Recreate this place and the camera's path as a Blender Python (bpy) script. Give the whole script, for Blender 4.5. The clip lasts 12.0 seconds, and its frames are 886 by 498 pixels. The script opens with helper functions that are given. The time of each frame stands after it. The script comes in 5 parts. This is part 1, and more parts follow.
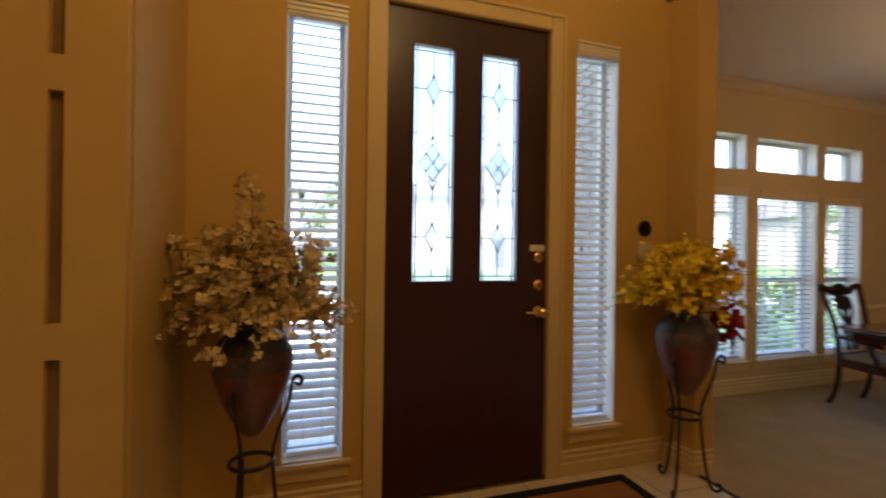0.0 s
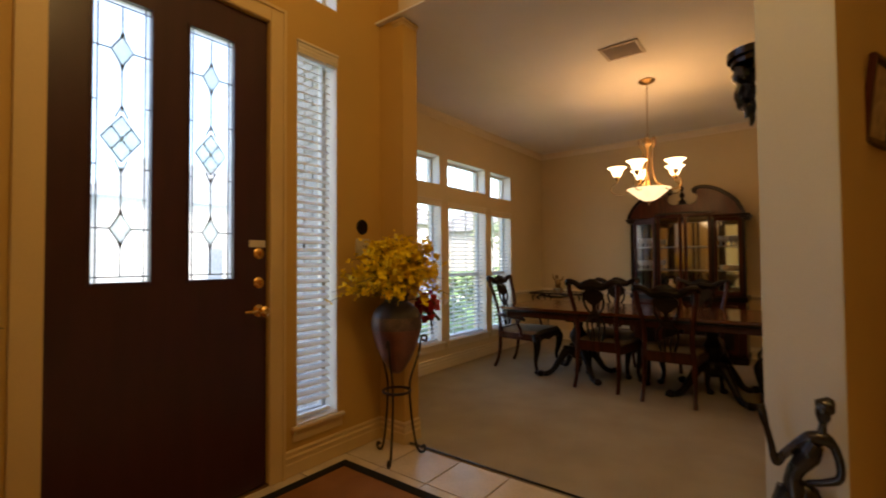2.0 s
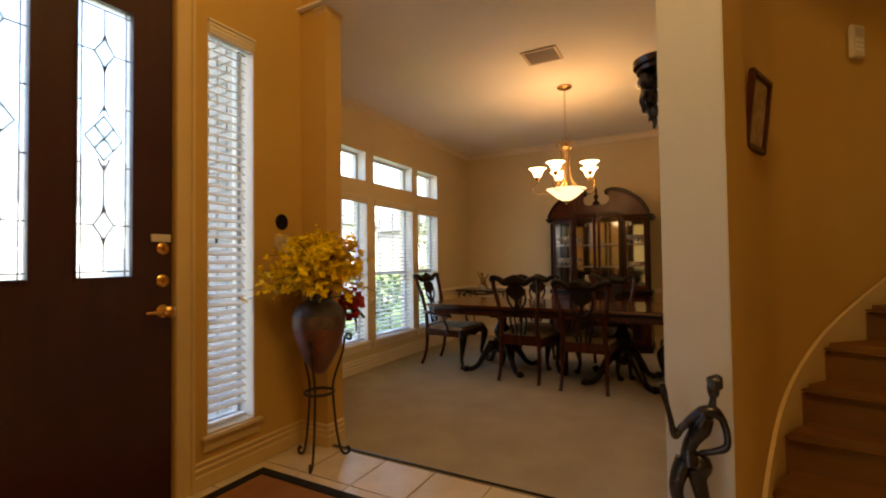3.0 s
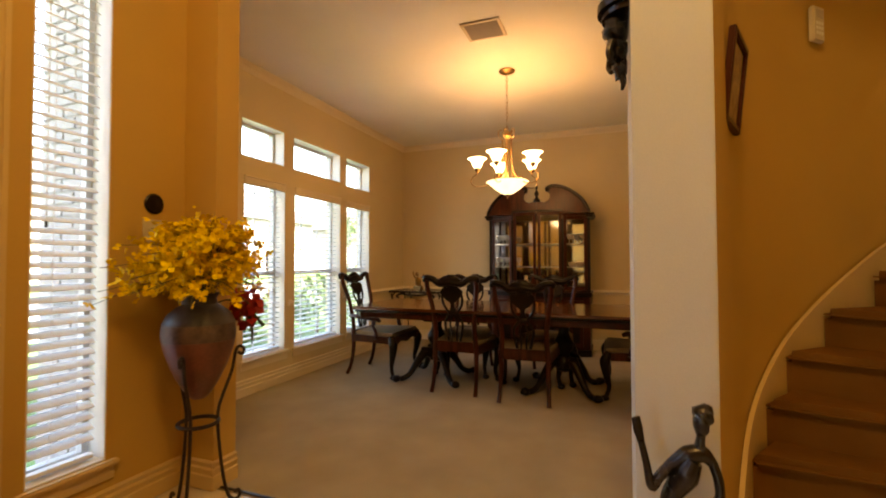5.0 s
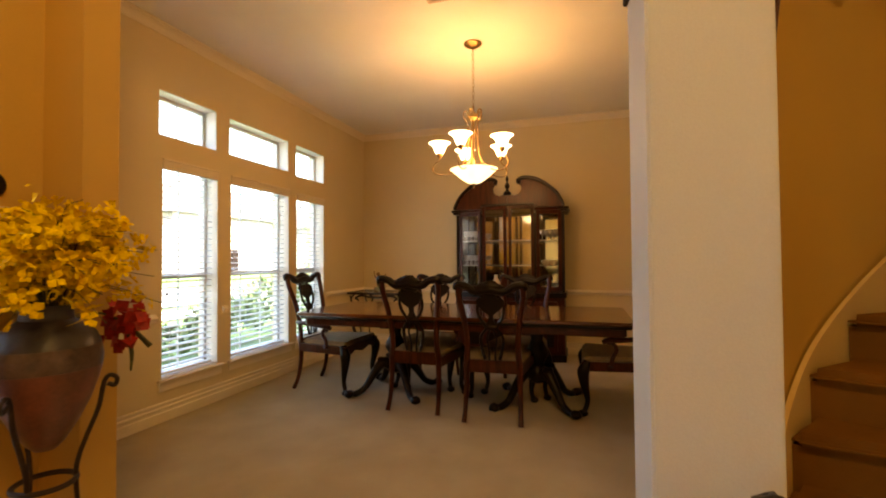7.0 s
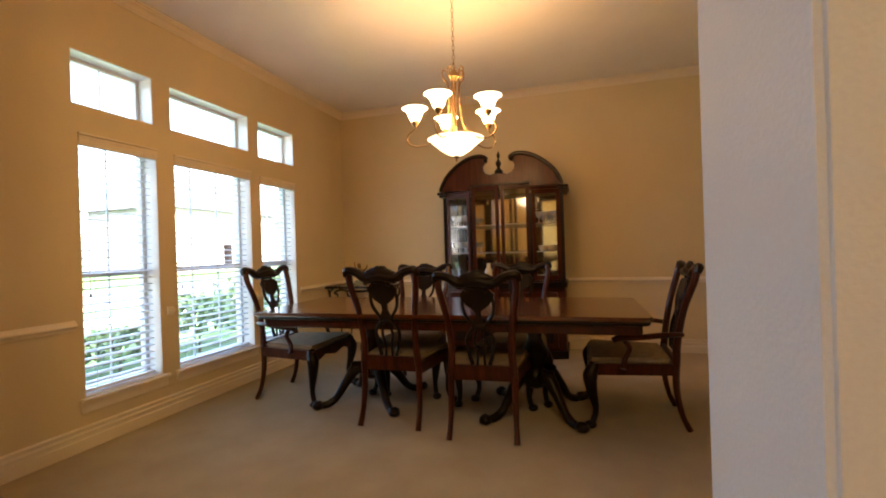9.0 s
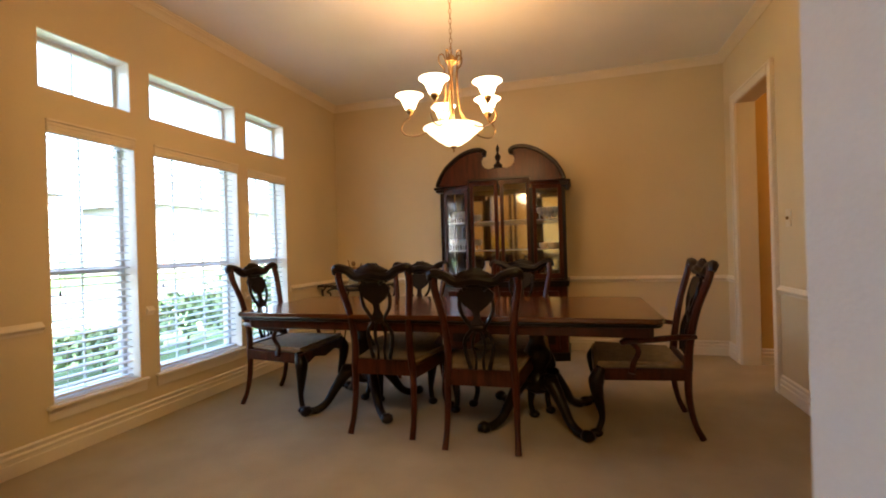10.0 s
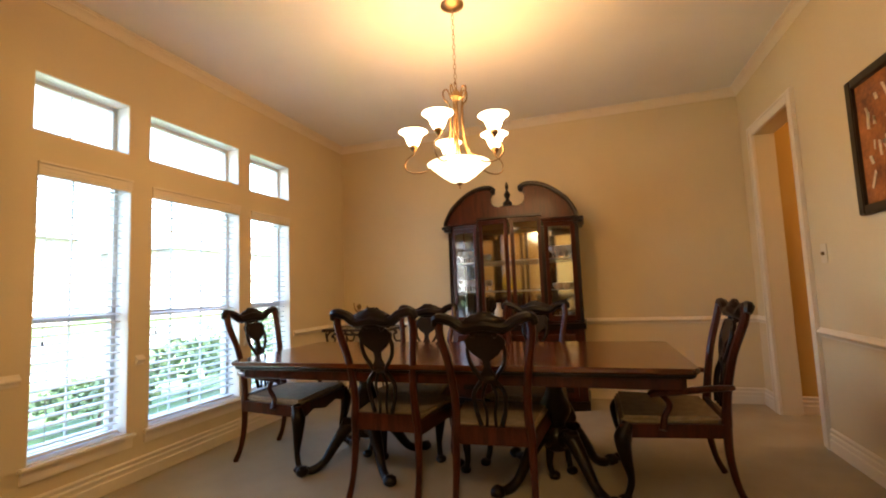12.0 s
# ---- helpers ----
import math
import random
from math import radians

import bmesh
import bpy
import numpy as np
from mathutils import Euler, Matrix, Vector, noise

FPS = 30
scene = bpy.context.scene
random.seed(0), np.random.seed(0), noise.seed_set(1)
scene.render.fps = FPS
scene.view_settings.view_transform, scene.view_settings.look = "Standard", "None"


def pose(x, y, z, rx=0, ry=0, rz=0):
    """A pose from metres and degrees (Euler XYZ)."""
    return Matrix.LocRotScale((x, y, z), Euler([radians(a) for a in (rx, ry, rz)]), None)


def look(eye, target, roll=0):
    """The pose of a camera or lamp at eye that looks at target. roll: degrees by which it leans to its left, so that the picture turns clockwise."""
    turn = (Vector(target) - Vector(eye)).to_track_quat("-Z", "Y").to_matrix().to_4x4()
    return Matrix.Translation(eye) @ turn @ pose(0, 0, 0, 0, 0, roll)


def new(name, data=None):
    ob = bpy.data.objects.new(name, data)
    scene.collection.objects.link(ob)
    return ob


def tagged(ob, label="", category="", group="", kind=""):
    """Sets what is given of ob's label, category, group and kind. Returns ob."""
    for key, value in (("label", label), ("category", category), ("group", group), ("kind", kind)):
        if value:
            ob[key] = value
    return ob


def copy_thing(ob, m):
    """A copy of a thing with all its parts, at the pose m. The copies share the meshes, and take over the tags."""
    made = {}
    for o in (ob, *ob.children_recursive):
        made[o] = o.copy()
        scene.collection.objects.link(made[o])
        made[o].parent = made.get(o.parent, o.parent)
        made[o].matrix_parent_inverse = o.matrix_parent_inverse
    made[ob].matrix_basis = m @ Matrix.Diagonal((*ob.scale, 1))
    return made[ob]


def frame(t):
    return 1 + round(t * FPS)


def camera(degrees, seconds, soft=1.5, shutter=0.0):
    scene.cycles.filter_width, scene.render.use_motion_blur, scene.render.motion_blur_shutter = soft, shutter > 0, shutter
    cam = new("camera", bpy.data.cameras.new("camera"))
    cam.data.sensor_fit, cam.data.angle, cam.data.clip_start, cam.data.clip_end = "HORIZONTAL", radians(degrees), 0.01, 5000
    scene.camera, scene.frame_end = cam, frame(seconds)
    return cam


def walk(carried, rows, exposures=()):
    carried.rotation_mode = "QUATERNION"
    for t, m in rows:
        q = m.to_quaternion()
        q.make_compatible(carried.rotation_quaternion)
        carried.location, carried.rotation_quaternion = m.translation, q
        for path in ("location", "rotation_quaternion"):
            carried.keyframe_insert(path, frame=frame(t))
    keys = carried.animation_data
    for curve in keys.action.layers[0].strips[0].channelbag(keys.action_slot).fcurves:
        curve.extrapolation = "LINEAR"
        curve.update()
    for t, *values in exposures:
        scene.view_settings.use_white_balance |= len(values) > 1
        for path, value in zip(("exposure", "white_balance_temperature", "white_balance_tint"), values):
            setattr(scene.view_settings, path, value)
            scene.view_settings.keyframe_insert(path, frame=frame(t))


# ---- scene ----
cam = camera(89.4, 12.0, soft=1.9, shutter=0.5)
PATH = [
    (0, (0.368, 0.223, 1.273), (0.993, 2.123, 1.274), 0.8),
    (0.5, (0.315, 0.208, 1.26), (1.283, 1.958, 1.277), 0.8),
    (1, (0.331, 0.211, 1.208), (1.564, 1.786, 1.258), 0.1),
    (1.5, (0.355, 0.211, 1.195), (1.789, 1.604, 1.25), -0.2),
    (2, (0.369, 0.201, 1.189), (1.953, 1.422, 1.242), -0.4),
    (2.5, (0.368, 0.193, 1.171), (2.058, 1.262, 1.226), -0.7),
    (3, (0.394, 0.198, 1.162), (2.152, 1.151, 1.213), -0.7),
    (5, (0.838, 0.333, 1.136), (2.708, 1.04, 1.188), -0.1),
    (5.5, (0.985, 0.384, 1.144), (2.874, 1.039, 1.193), 0.1),
    (6, (1.121, 0.421, 1.133), (3.024, 1.034, 1.187), 0.0),
    (6.5, (1.23, 0.41, 1.137), (3.138, 1.008, 1.184), -0.2),
    (7, (1.33, 0.394, 1.134), (3.239, 0.987, 1.179), -0.4),
    (7.5, (1.496, 0.429, 1.129), (3.414, 0.995, 1.168), -1.0),
    (9.5, (1.958, 0.434, 1.101), (3.869, 1.024, 1.095), -1.9),
    (10, (2.048, 0.475, 1.092), (3.963, 1.052, 1.088), -1.7),
    (10.5, (2.178, 0.496, 1.084), (4.089, 1.084, 1.099), -1.7),
    (11, (2.253, 0.505, 1.087), (4.159, 1.11, 1.136), -1.9),
    (11.5, (2.282, 0.522, 1.092), (4.184, 1.13, 1.199), -2.0),
    (12, (2.226, 0.496, 1.102), (4.12, 1.115, 1.279), -2.3),
]
walk(cam, [(t, look(e, g, r)) for t, e, g, r in PATH], [(0, 2.95, 5900, 10), (1, 2.7, 6200, 10), (1.8, 2.90, 6500, 10), (2.8, 3.26, 6800, 10), (4.9, 3.86, 7500, 10), (7.0, 3.94, 7500, 10), (9.5, 4.02, 5900, 9), (12, 4.3, 5900, 8)])

# ---- light ----
SUN_EL, SUN_AZ = radians(50), radians(205)
world = bpy.data.worlds.new("world")
scene.world = world
world.use_nodes = True
wn = world.node_tree
sky = wn.nodes.new("ShaderNodeTexSky")
sky.sky_type = "NISHITA"
sky.sun_disc = False
sky.sun_elevation, sky.sun_rotation = SUN_EL, SUN_AZ
sky.air_density, sky.dust_density = 1.0, 3.0
wn.links.new(sky.outputs[0], wn.nodes["Background"].inputs[0])
wn.nodes["Background"].inputs[1].default_value = 0.15
sun_data = bpy.data.lights.new("sun", "SUN")
sun_data.energy, sun_data.angle, sun_data.color = 3.0, radians(12), (1, 0.96, 0.9)
sun = new("sun", sun_data)
sun.matrix_world = look((0, 0, 20), (0 - math.sin(SUN_AZ) * 10, 0 - math.cos(SUN_AZ) * 10, 20 - 10 * math.tan(SUN_EL)))


def lamp(name, kind, energy, color, m, size=0.1):
    d = bpy.data.lights.new(name, kind)
    d.energy, d.color = energy, color
    if kind == "AREA":
        d.shape, d.size = "DISK", size
    else:
        d.shadow_soft_size = size
    ob = new(name, d)
    ob.matrix_world = m
    return ob


WARM = (1.0, 0.60, 0.20)
AMBER = (1.0, 0.47, 0.15)
FOYER_LAMP = 8.0
CHANDELIER = 0.27


# ---- materials ----
def shade(name, color, rough=0.6, var=0.12, scale=8.0, fine=120.0, bump=0.1, metal=0.0, tint=None, coat=0.0, stretch=None, spec=0.5, emit=0.0, sheen=0.0, obvar=0.0):
    """A surface whose colour wanders at two scales, with a fine relief."""
    m = bpy.data.materials.new(name)
    m.use_nodes = True
    nt = m.node_tree
    b = nt.nodes["Principled BSDF"]
    tc = nt.nodes.new("ShaderNodeTexCoord")
    src = tc.outputs["Object"]
    if stretch:
        mp = nt.nodes.new("ShaderNodeMapping")
        mp.inputs["Scale"].default_value = stretch
        nt.links.new(src, mp.inputs[0])
        src = mp.outputs[0]
    big, small = nt.nodes.new("ShaderNodeTexNoise"), nt.nodes.new("ShaderNodeTexNoise")
    big.inputs["Scale"].default_value, small.inputs["Scale"].default_value = scale, fine
    big.inputs["Detail"].default_value, small.inputs["Detail"].default_value = 5, 3
    nt.links.new(src, big.inputs["Vector"])
    nt.links.new(src, small.inputs["Vector"])
    ramp = nt.nodes.new("ShaderNodeValToRGB")
    c = np.array(color, float)
    t = np.array(tint if tint is not None else c * (1 - 2 * var), float)
    ramp.color_ramp.elements[0].color = (*np.clip(t, 0, 1), 1)
    ramp.color_ramp.elements[1].color = (*np.clip(c * (1 + var), 0, 1), 1)
    ramp.color_ramp.elements[0].position, ramp.color_ramp.elements[1].position = 0.3, 0.7
    mix = nt.nodes.new("ShaderNodeMath")
    mix.operation = "MULTIPLY_ADD"
    mix.inputs[1].default_value = 0.4
    nt.links.new(small.outputs[0], mix.inputs[0])
    sub = nt.nodes.new("ShaderNodeMath")
    sub.operation = "MULTIPLY_ADD"
    sub.inputs[1].default_value, sub.inputs[2].default_value = 0.8, -0.1
    nt.links.new(big.outputs[0], sub.inputs[0])
    nt.links.new(sub.outputs[0], mix.inputs[2])
    last = mix.outputs[0]
    if obvar:
        oi, ad = nt.nodes.new("ShaderNodeObjectInfo"), nt.nodes.new("ShaderNodeMath")
        ad.operation = "MULTIPLY_ADD"
        ad.inputs[1].default_value = obvar
        nt.links.new(oi.outputs["Random"], ad.inputs[0])
        nt.links.new(last, ad.inputs[2])
        last = ad.outputs[0]
    nt.links.new(last, ramp.inputs[0])
    nt.links.new(ramp.outputs[0], b.inputs["Base Color"])
    b.inputs["Metallic"].default_value = metal
    rr = nt.nodes.new("ShaderNodeMath")
    rr.operation = "MULTIPLY_ADD"
    rr.inputs[1].default_value, rr.inputs[2].default_value = 0.16, rough - 0.08
    nt.links.new(big.outputs[0], rr.inputs[0])
    nt.links.new(rr.outputs[0], b.inputs["Roughness"])
    b.inputs["Coat Weight"].default_value = coat
    b.inputs["Coat Roughness"].default_value = 0.12
    b.inputs["Specular IOR Level"].default_value = spec
    b.inputs["Sheen Weight"].default_value = sheen
    if bump:
        bp = nt.nodes.new("ShaderNodeBump")
        bp.inputs["Strength"].default_value, bp.inputs["Distance"].default_value = bump, 0.004
        nt.links.new(small.outputs[0], bp.inputs["Height"])
        nt.links.new(bp.outputs[0], b.inputs["Normal"])
    if emit:
        b.inputs["Emission Color"].default_value = (*color, 1)
        b.inputs["Emission Strength"].default_value = emit
    return m


def clear(name, color=(1, 1, 1), gloss=0.08, rough=0.02, body=0.0, body_color=(1, 0.99, 0.97)):
    """Thin clear glass: mostly see-through, with a mirror-like share that grows at grazing angles, and some milky body."""
    m = bpy.data.materials.new(name)
    m.use_nodes = True
    nt = m.node_tree
    nt.nodes.remove(nt.nodes["Principled BSDF"])
    out = nt.nodes["Material Output"]
    tr, gl, mx, lw = (nt.nodes.new(n) for n in ("ShaderNodeBsdfTransparent", "ShaderNodeBsdfGlossy", "ShaderNodeMixShader", "ShaderNodeLayerWeight"))
    tr.inputs[0].default_value = (*color, 1)
    gl.inputs["Roughness"].default_value = rough
    lw.inputs[0].default_value = 0.5
    pw, ml = nt.nodes.new("ShaderNodeMath"), nt.nodes.new("ShaderNodeMath")
    pw.operation, ml.operation = "POWER", "MULTIPLY_ADD"
    pw.inputs[1].default_value = 4.0
    ml.inputs[1].default_value, ml.inputs[2].default_value = 0.6, gloss * 0.6
    nt.links.new(lw.outputs["Facing"], pw.inputs[0])
    nt.links.new(pw.outputs[0], ml.inputs[0])
    nt.links.new(ml.outputs[0], mx.inputs[0])
    first = tr.outputs[0]
    if body:
        tl, m2 = nt.nodes.new("ShaderNodeBsdfTranslucent"), nt.nodes.new("ShaderNodeMixShader")
        tl.inputs[0].default_value = (*body_color, 1)
        tex = nt.nodes.new("ShaderNodeTexNoise")
        tex.inputs["Scale"].default_value = 60
        ma = nt.nodes.new("ShaderNodeMath")
        ma.operation = "MULTIPLY_ADD"
        ma.inputs[1].default_value, ma.inputs[2].default_value = 0.3, body - 0.15
        nt.links.new(tex.outputs[0], ma.inputs[0])
        nt.links.new(ma.outputs[0], m2.inputs[0])
        nt.links.new(tr.outputs[0], m2.inputs[1])
        nt.links.new(tl.outputs[0], m2.inputs[2])
        first = m2.outputs[0]
    nt.links.new(first, mx.inputs[1])
    nt.links.new(gl.outputs[0], mx.inputs[2])
    nt.links.new(mx.outputs[0], out.inputs[0])
    return m


def glow(name, color, strength, base=(0.9, 0.8, 0.6)):
    m = bpy.data.materials.new(name)
    m.use_nodes = True
    nt = m.node_tree
    b = nt.nodes["Principled BSDF"]
    b.inputs["Base Color"].default_value = (*base, 1)
    b.inputs["Roughness"].default_value = 0.3
    tex, ramp = nt.nodes.new("ShaderNodeTexNoise"), nt.nodes.new("ShaderNodeMapRange")
    tex.inputs["Scale"].default_value = 14
    ramp.inputs["To Min"].default_value, ramp.inputs["To Max"].default_value = strength * 0.75, strength * 1.25
    tc = nt.nodes.new("ShaderNodeTexCoord")
    nt.links.new(tc.outputs["Object"], tex.inputs["Vector"])
    nt.links.new(tex.outputs[0], ramp.inputs[0])
    b.inputs["Emission Color"].default_value = (*color, 1)
    nt.links.new(ramp.outputs[0], b.inputs["Emission Strength"])
    return m


M = {}
M["wall"] = shade("wall_paint", (0.65, 0.545, 0.335), 0.7, 0.04, 1.3, 220, 0.12)
M["gold"] = shade("gold_wall_paint", (0.545, 0.34, 0.085), 0.7, 0.04, 1.3, 220, 0.12)
M["gold_trim"] = shade("gold_trim_paint", (0.62, 0.45, 0.20), 0.5, 0.03, 3, 90, 0.03)
M["column"] = shade("column_paint", (0.54, 0.53, 0.505), 0.7, 0.04, 1.3, 220, 0.12)
# darker gold-brown, used on the closet door's recessed panels
M["darkgold"] = shade("dark_gold_panel", (0.22, 0.12, 0.04), 0.5, 0.15, 3, 60, 0.1)
M["ceiling"] = shade("ceiling_paint", (0.80, 0.80, 0.77), 0.85, 0.03, 1.5, 160, 0.15)
M["trim"] = shade("trim_paint", (0.74, 0.66, 0.51), 0.38, 0.03, 3, 90, 0.03)
M["white"] = shade("white_paint", (0.80, 0.78, 0.72), 0.4, 0.03, 4, 90, 0.03)
M["carpet"] = shade("carpet", (0.42, 0.35, 0.235), 0.95, 0.07, 3.4, 420, 0.9, sheen=0.08, spec=0.05)
M["stair_carpet"] = shade("stair_carpet", (0.20, 0.088, 0.019), 0.95, 0.12, 4, 380, 0.9, spec=0.05)
M["tile"] = shade("stone_tile", (0.62, 0.52, 0.38), 0.22, 0.08, 5, 60, 0.03, obvar=0.15)
M["grout"] = shade("grout", (0.33, 0.27, 0.2), 0.9, 0.1, 9, 200, 0.3)
M["mat"] = shade("rug_field", (0.30, 0.13, 0.045), 0.95, 0.10, 6, 400, 0.9, spec=0.1)
M["mat_edge"] = shade("rug_border", (0.022, 0.02, 0.018), 0.9, 0.10, 6, 400, 0.7, spec=0.1)
M["door"] = shade("door_paint", (0.040, 0.0098, 0.0125), 0.35, 0.12, 3, 60, 0.06, stretch=(6, 6, 0.8))
M["mahogany"] = shade("mahogany", (0.056, 0.012, 0.0045), 0.32, 0.35, 3, 30, 0.05, stretch=(9, 9, 1.2), coat=0.04, spec=0.22)
M["mahogany_top"] = shade("mahogany_top", (0.105, 0.026, 0.009), 0.2, 0.25, 3, 30, 0.02, stretch=(9, 1.2, 9), coat=0.5)
M["darkwood"] = shade("dark_carved_wood", (0.011, 0.0055, 0.0045), 0.34, 0.3, 6, 50, 0.1, coat=0.03, spec=0.2)
M["seat"] = shade("seat_fabric", (0.34, 0.25, 0.14), 0.75, 0.14, 24, 300, 0.4)
M["brass"] = shade("brass", (0.75, 0.48, 0.16), 0.2, 0.08, 8, 60, 0.02, metal=1)
M["bronze"] = shade("antique_brass", (0.29, 0.19, 0.085), 0.35, 0.2, 14, 60, 0.05, metal=1)
M["iron"] = shade("wrought_iron", (0.045, 0.030, 0.022), 0.5, 0.2, 20, 80, 0.2, metal=0.6)
M["sculpt"] = shade("bronze_sculpture", (0.05, 0.045, 0.045), 0.25, 0.3, 20, 90, 0.1, metal=0.8)
M["vase"] = shade("glazed_clay", (0.15, 0.050, 0.032), 0.34, 0.3, 7, 70, 0.1, tint=(0.07, 0.026, 0.022), spec=0.6)
M["vase_band"] = shade("vase_pattern_band", (0.105, 0.068, 0.052), 0.42, 0.3, 16, 60, 0.3, tint=(0.045, 0.028, 0.026))
M["vase_neck"] = shade("vase_dark_neck", (0.035, 0.028, 0.03), 0.45, 0.2, 30, 90, 0.3)
M["yellow"] = shade("yellow_petals", (0.80, 0.60, 0.012), 0.75, 0.25, 30, 90, 0.1, tint=(0.60, 0.36, 0.004), spec=0.15)
M["cream"] = shade("dried_petals", (0.62, 0.48, 0.20), 0.8, 0.25, 30, 90, 0.2, tint=(0.30, 0.18, 0.06))
M["red"] = shade("red_petals", (0.42, 0.015, 0.01), 0.6, 0.25, 30, 90, 0.1)
M["stem"] = shade("stems", (0.07, 0.08, 0.03), 0.7, 0.2, 30, 90, 0.1)
M["blind"] = shade("blind_slat", (0.76, 0.79, 0.82), 0.45, 0.02, 6, 90, 0.02)
M["vinyl"] = shade("window_vinyl", (0.62, 0.62, 0.60), 0.4, 0.04, 6, 90, 0.02)
M["glass"] = clear("window_glass")
M["cabglass"] = clear("cabinet_glass")
M["leaded"] = clear("textured_door_glass", body=0.35)
M["came"] = shade("lead_came", (0.035, 0.035, 0.04), 0.5, 0.1, 30, 90, 0.1, metal=0.3)
M["bevel"] = clear("bevelled_glass", color=(0.80, 0.85, 0.84), gloss=0.12, body=0.25, rough=0.1)
M["mirror"] = shade("mirror_back", (0.8, 0.8, 0.78), 0.08, 0.01, 2, 60, 0.0, metal=1)
M["crystal"] = clear("crystal_ware", color=(0.88, 0.91, 0.92), gloss=0.35, rough=0.05, body=0.8)
M["shade"] = glow("lamp_shade_glass", (1.0, 0.72, 0.40), 0.6)
M["bowl"] = glow("lamp_bowl_glass", (1.0, 0.66, 0.33), 0.22)
M["vent"] = shade("vent_paint", (0.5, 0.44, 0.36), 0.5, 0.05, 6, 90, 0.02)
M["dark"] = shade("dark_gap", (0.02, 0.018, 0.016), 0.9, 0.1)
M["plastic"] = shade("ivory_plastic", (0.62, 0.54, 0.40), 0.35, 0.04, 6, 90, 0.02)
M["brick"] = shade("brick", (0.33, 0.31, 0.30), 0.9, 0.06, 16, 120, 0.5, obvar=0.08)
M["house_brick"] = shade("pale_brick", (0.40, 0.36, 0.33), 0.9, 0.08, 3, 60, 0.2)
M["mortar"] = shade("mortar", (0.38, 0.37, 0.36), 0.95, 0.1, 10, 200, 0.4)
M["grass"] = shade("lawn", (0.08, 0.15, 0.035), 0.95, 0.3, 1.2, 60, 0.8)
M["concrete"] = shade("concrete", (0.5, 0.48, 0.44), 0.9, 0.08, 2, 90, 0.3)
M["asphalt"] = shade("asphalt", (0.16, 0.16, 0.16), 0.9, 0.1, 2, 120, 0.4)
M["leaf"] = shade("leaves", (0.13, 0.20, 0.075), 0.6, 0.35, 3, 60, 0.1)
M["bark"] = shade("bark", (0.14, 0.10, 0.07), 0.9, 0.3, 12, 60, 0.6)
M["roof"] = shade("shingle_roof", (0.11, 0.11, 0.115), 0.9, 0.2, 6, 60, 0.4)
M["canvas"] = shade("painting_ground", (0.34, 0.12, 0.025), 0.6, 0.4, 7, 50, 0.4, tint=(0.10, 0.03, 0.01))
M["canvas_mark"] = shade("painting_strokes", (0.75, 0.62, 0.42), 0.6, 0.2, 20, 60, 0.3)
M["black"] = shade("black_frame", (0.02, 0.016, 0.014), 0.35, 0.2, 8, 60, 0.05)
M["print"] = shade("framed_print", (0.42, 0.30, 0.15), 0.6, 0.25, 18, 60, 0.05)


# ---- mesh helpers ----
def box(bm, x0, y0, z0, x1, y1, z1, bevel=0.0):
    vs = [bm.verts.new((x, y, z)) for x in (x0, x1) for y in (y0, y1) for z in (z0, z1)]
    fs = [bm.faces.new([vs[i] for i in f]) for f in ((0, 1, 3, 2), (4, 6, 7, 5), (0, 4, 5, 1), (2, 3, 7, 6), (0, 2, 6, 4), (1, 5, 7, 3))]
    if bevel:
        bmesh.ops.bevel(bm, geom=list({e for f in fs for e in f.edges}), offset=bevel, segments=2, affect="EDGES")
    return bm


def lathe(bm, prof, c=(0, 0, 0), n=24):
    rings = [[bm.verts.new((c[0] + r * math.cos(2 * math.pi * k / n), c[1] + r * math.sin(2 * math.pi * k / n), c[2] + z)) for k in range(n)] for r, z in prof]
    for a, b in zip(rings, rings[1:]):
        for k in range(n):
            bm.faces.new((a[k], a[(k + 1) % n], b[(k + 1) % n], b[k]))
    bm.faces.new(rings[0][::-1])
    bm.faces.new(rings[-1])
    return bm


def tube(bm, pts, r, n=8, flat=1.0):
    """A round bar through the points; r is one radius or one for each point."""
    pts = [Vector(p) for p in pts]
    rs = r if isinstance(r, (list, tuple)) else [r] * len(pts)
    up = Vector((0.13, 0.31, 0.94)).normalized()
    rings = []
    side = None
    for i, p in enumerate(pts):
        d = (pts[min(i + 1, len(pts) - 1)] - pts[max(i - 1, 0)]).normalized()
        s = d.cross(up) if side is None else side - side.dot(d) * d
        side = s.normalized()
        v = d.cross(side)
        rings.append([bm.verts.new(p + rs[i] * (math.cos(a) * side + flat * math.sin(a) * v)) for a in (2 * math.pi * k / n for k in range(n))])
    for a, b in zip(rings, rings[1:]):
        for k in range(n):
            bm.faces.new((a[k], b[k], b[(k + 1) % n], a[(k + 1) % n]))
    bm.faces.new(rings[0])
    bm.faces.new(rings[-1][::-1])
    return bm


def spline(pts, n=6):
    """Points along a smooth line through the given ones."""
    p = [Vector(q) for q in pts]
    p = [2 * p[0] - p[1]] + p + [2 * p[-1] - p[-2]]
    out = []
    for i in range(1, len(p) - 2):
        for k in range(n):
            t = k / n
            out.append(0.5 * (2 * p[i] + (p[i + 1] - p[i - 1]) * t + (2 * p[i - 1] - 5 * p[i] + 4 * p[i + 1] - p[i + 2]) * t * t + (3 * p[i] - p[i - 1] - 3 * p[i + 1] + p[i + 2]) * t ** 3))
    return out + [p[-2]]


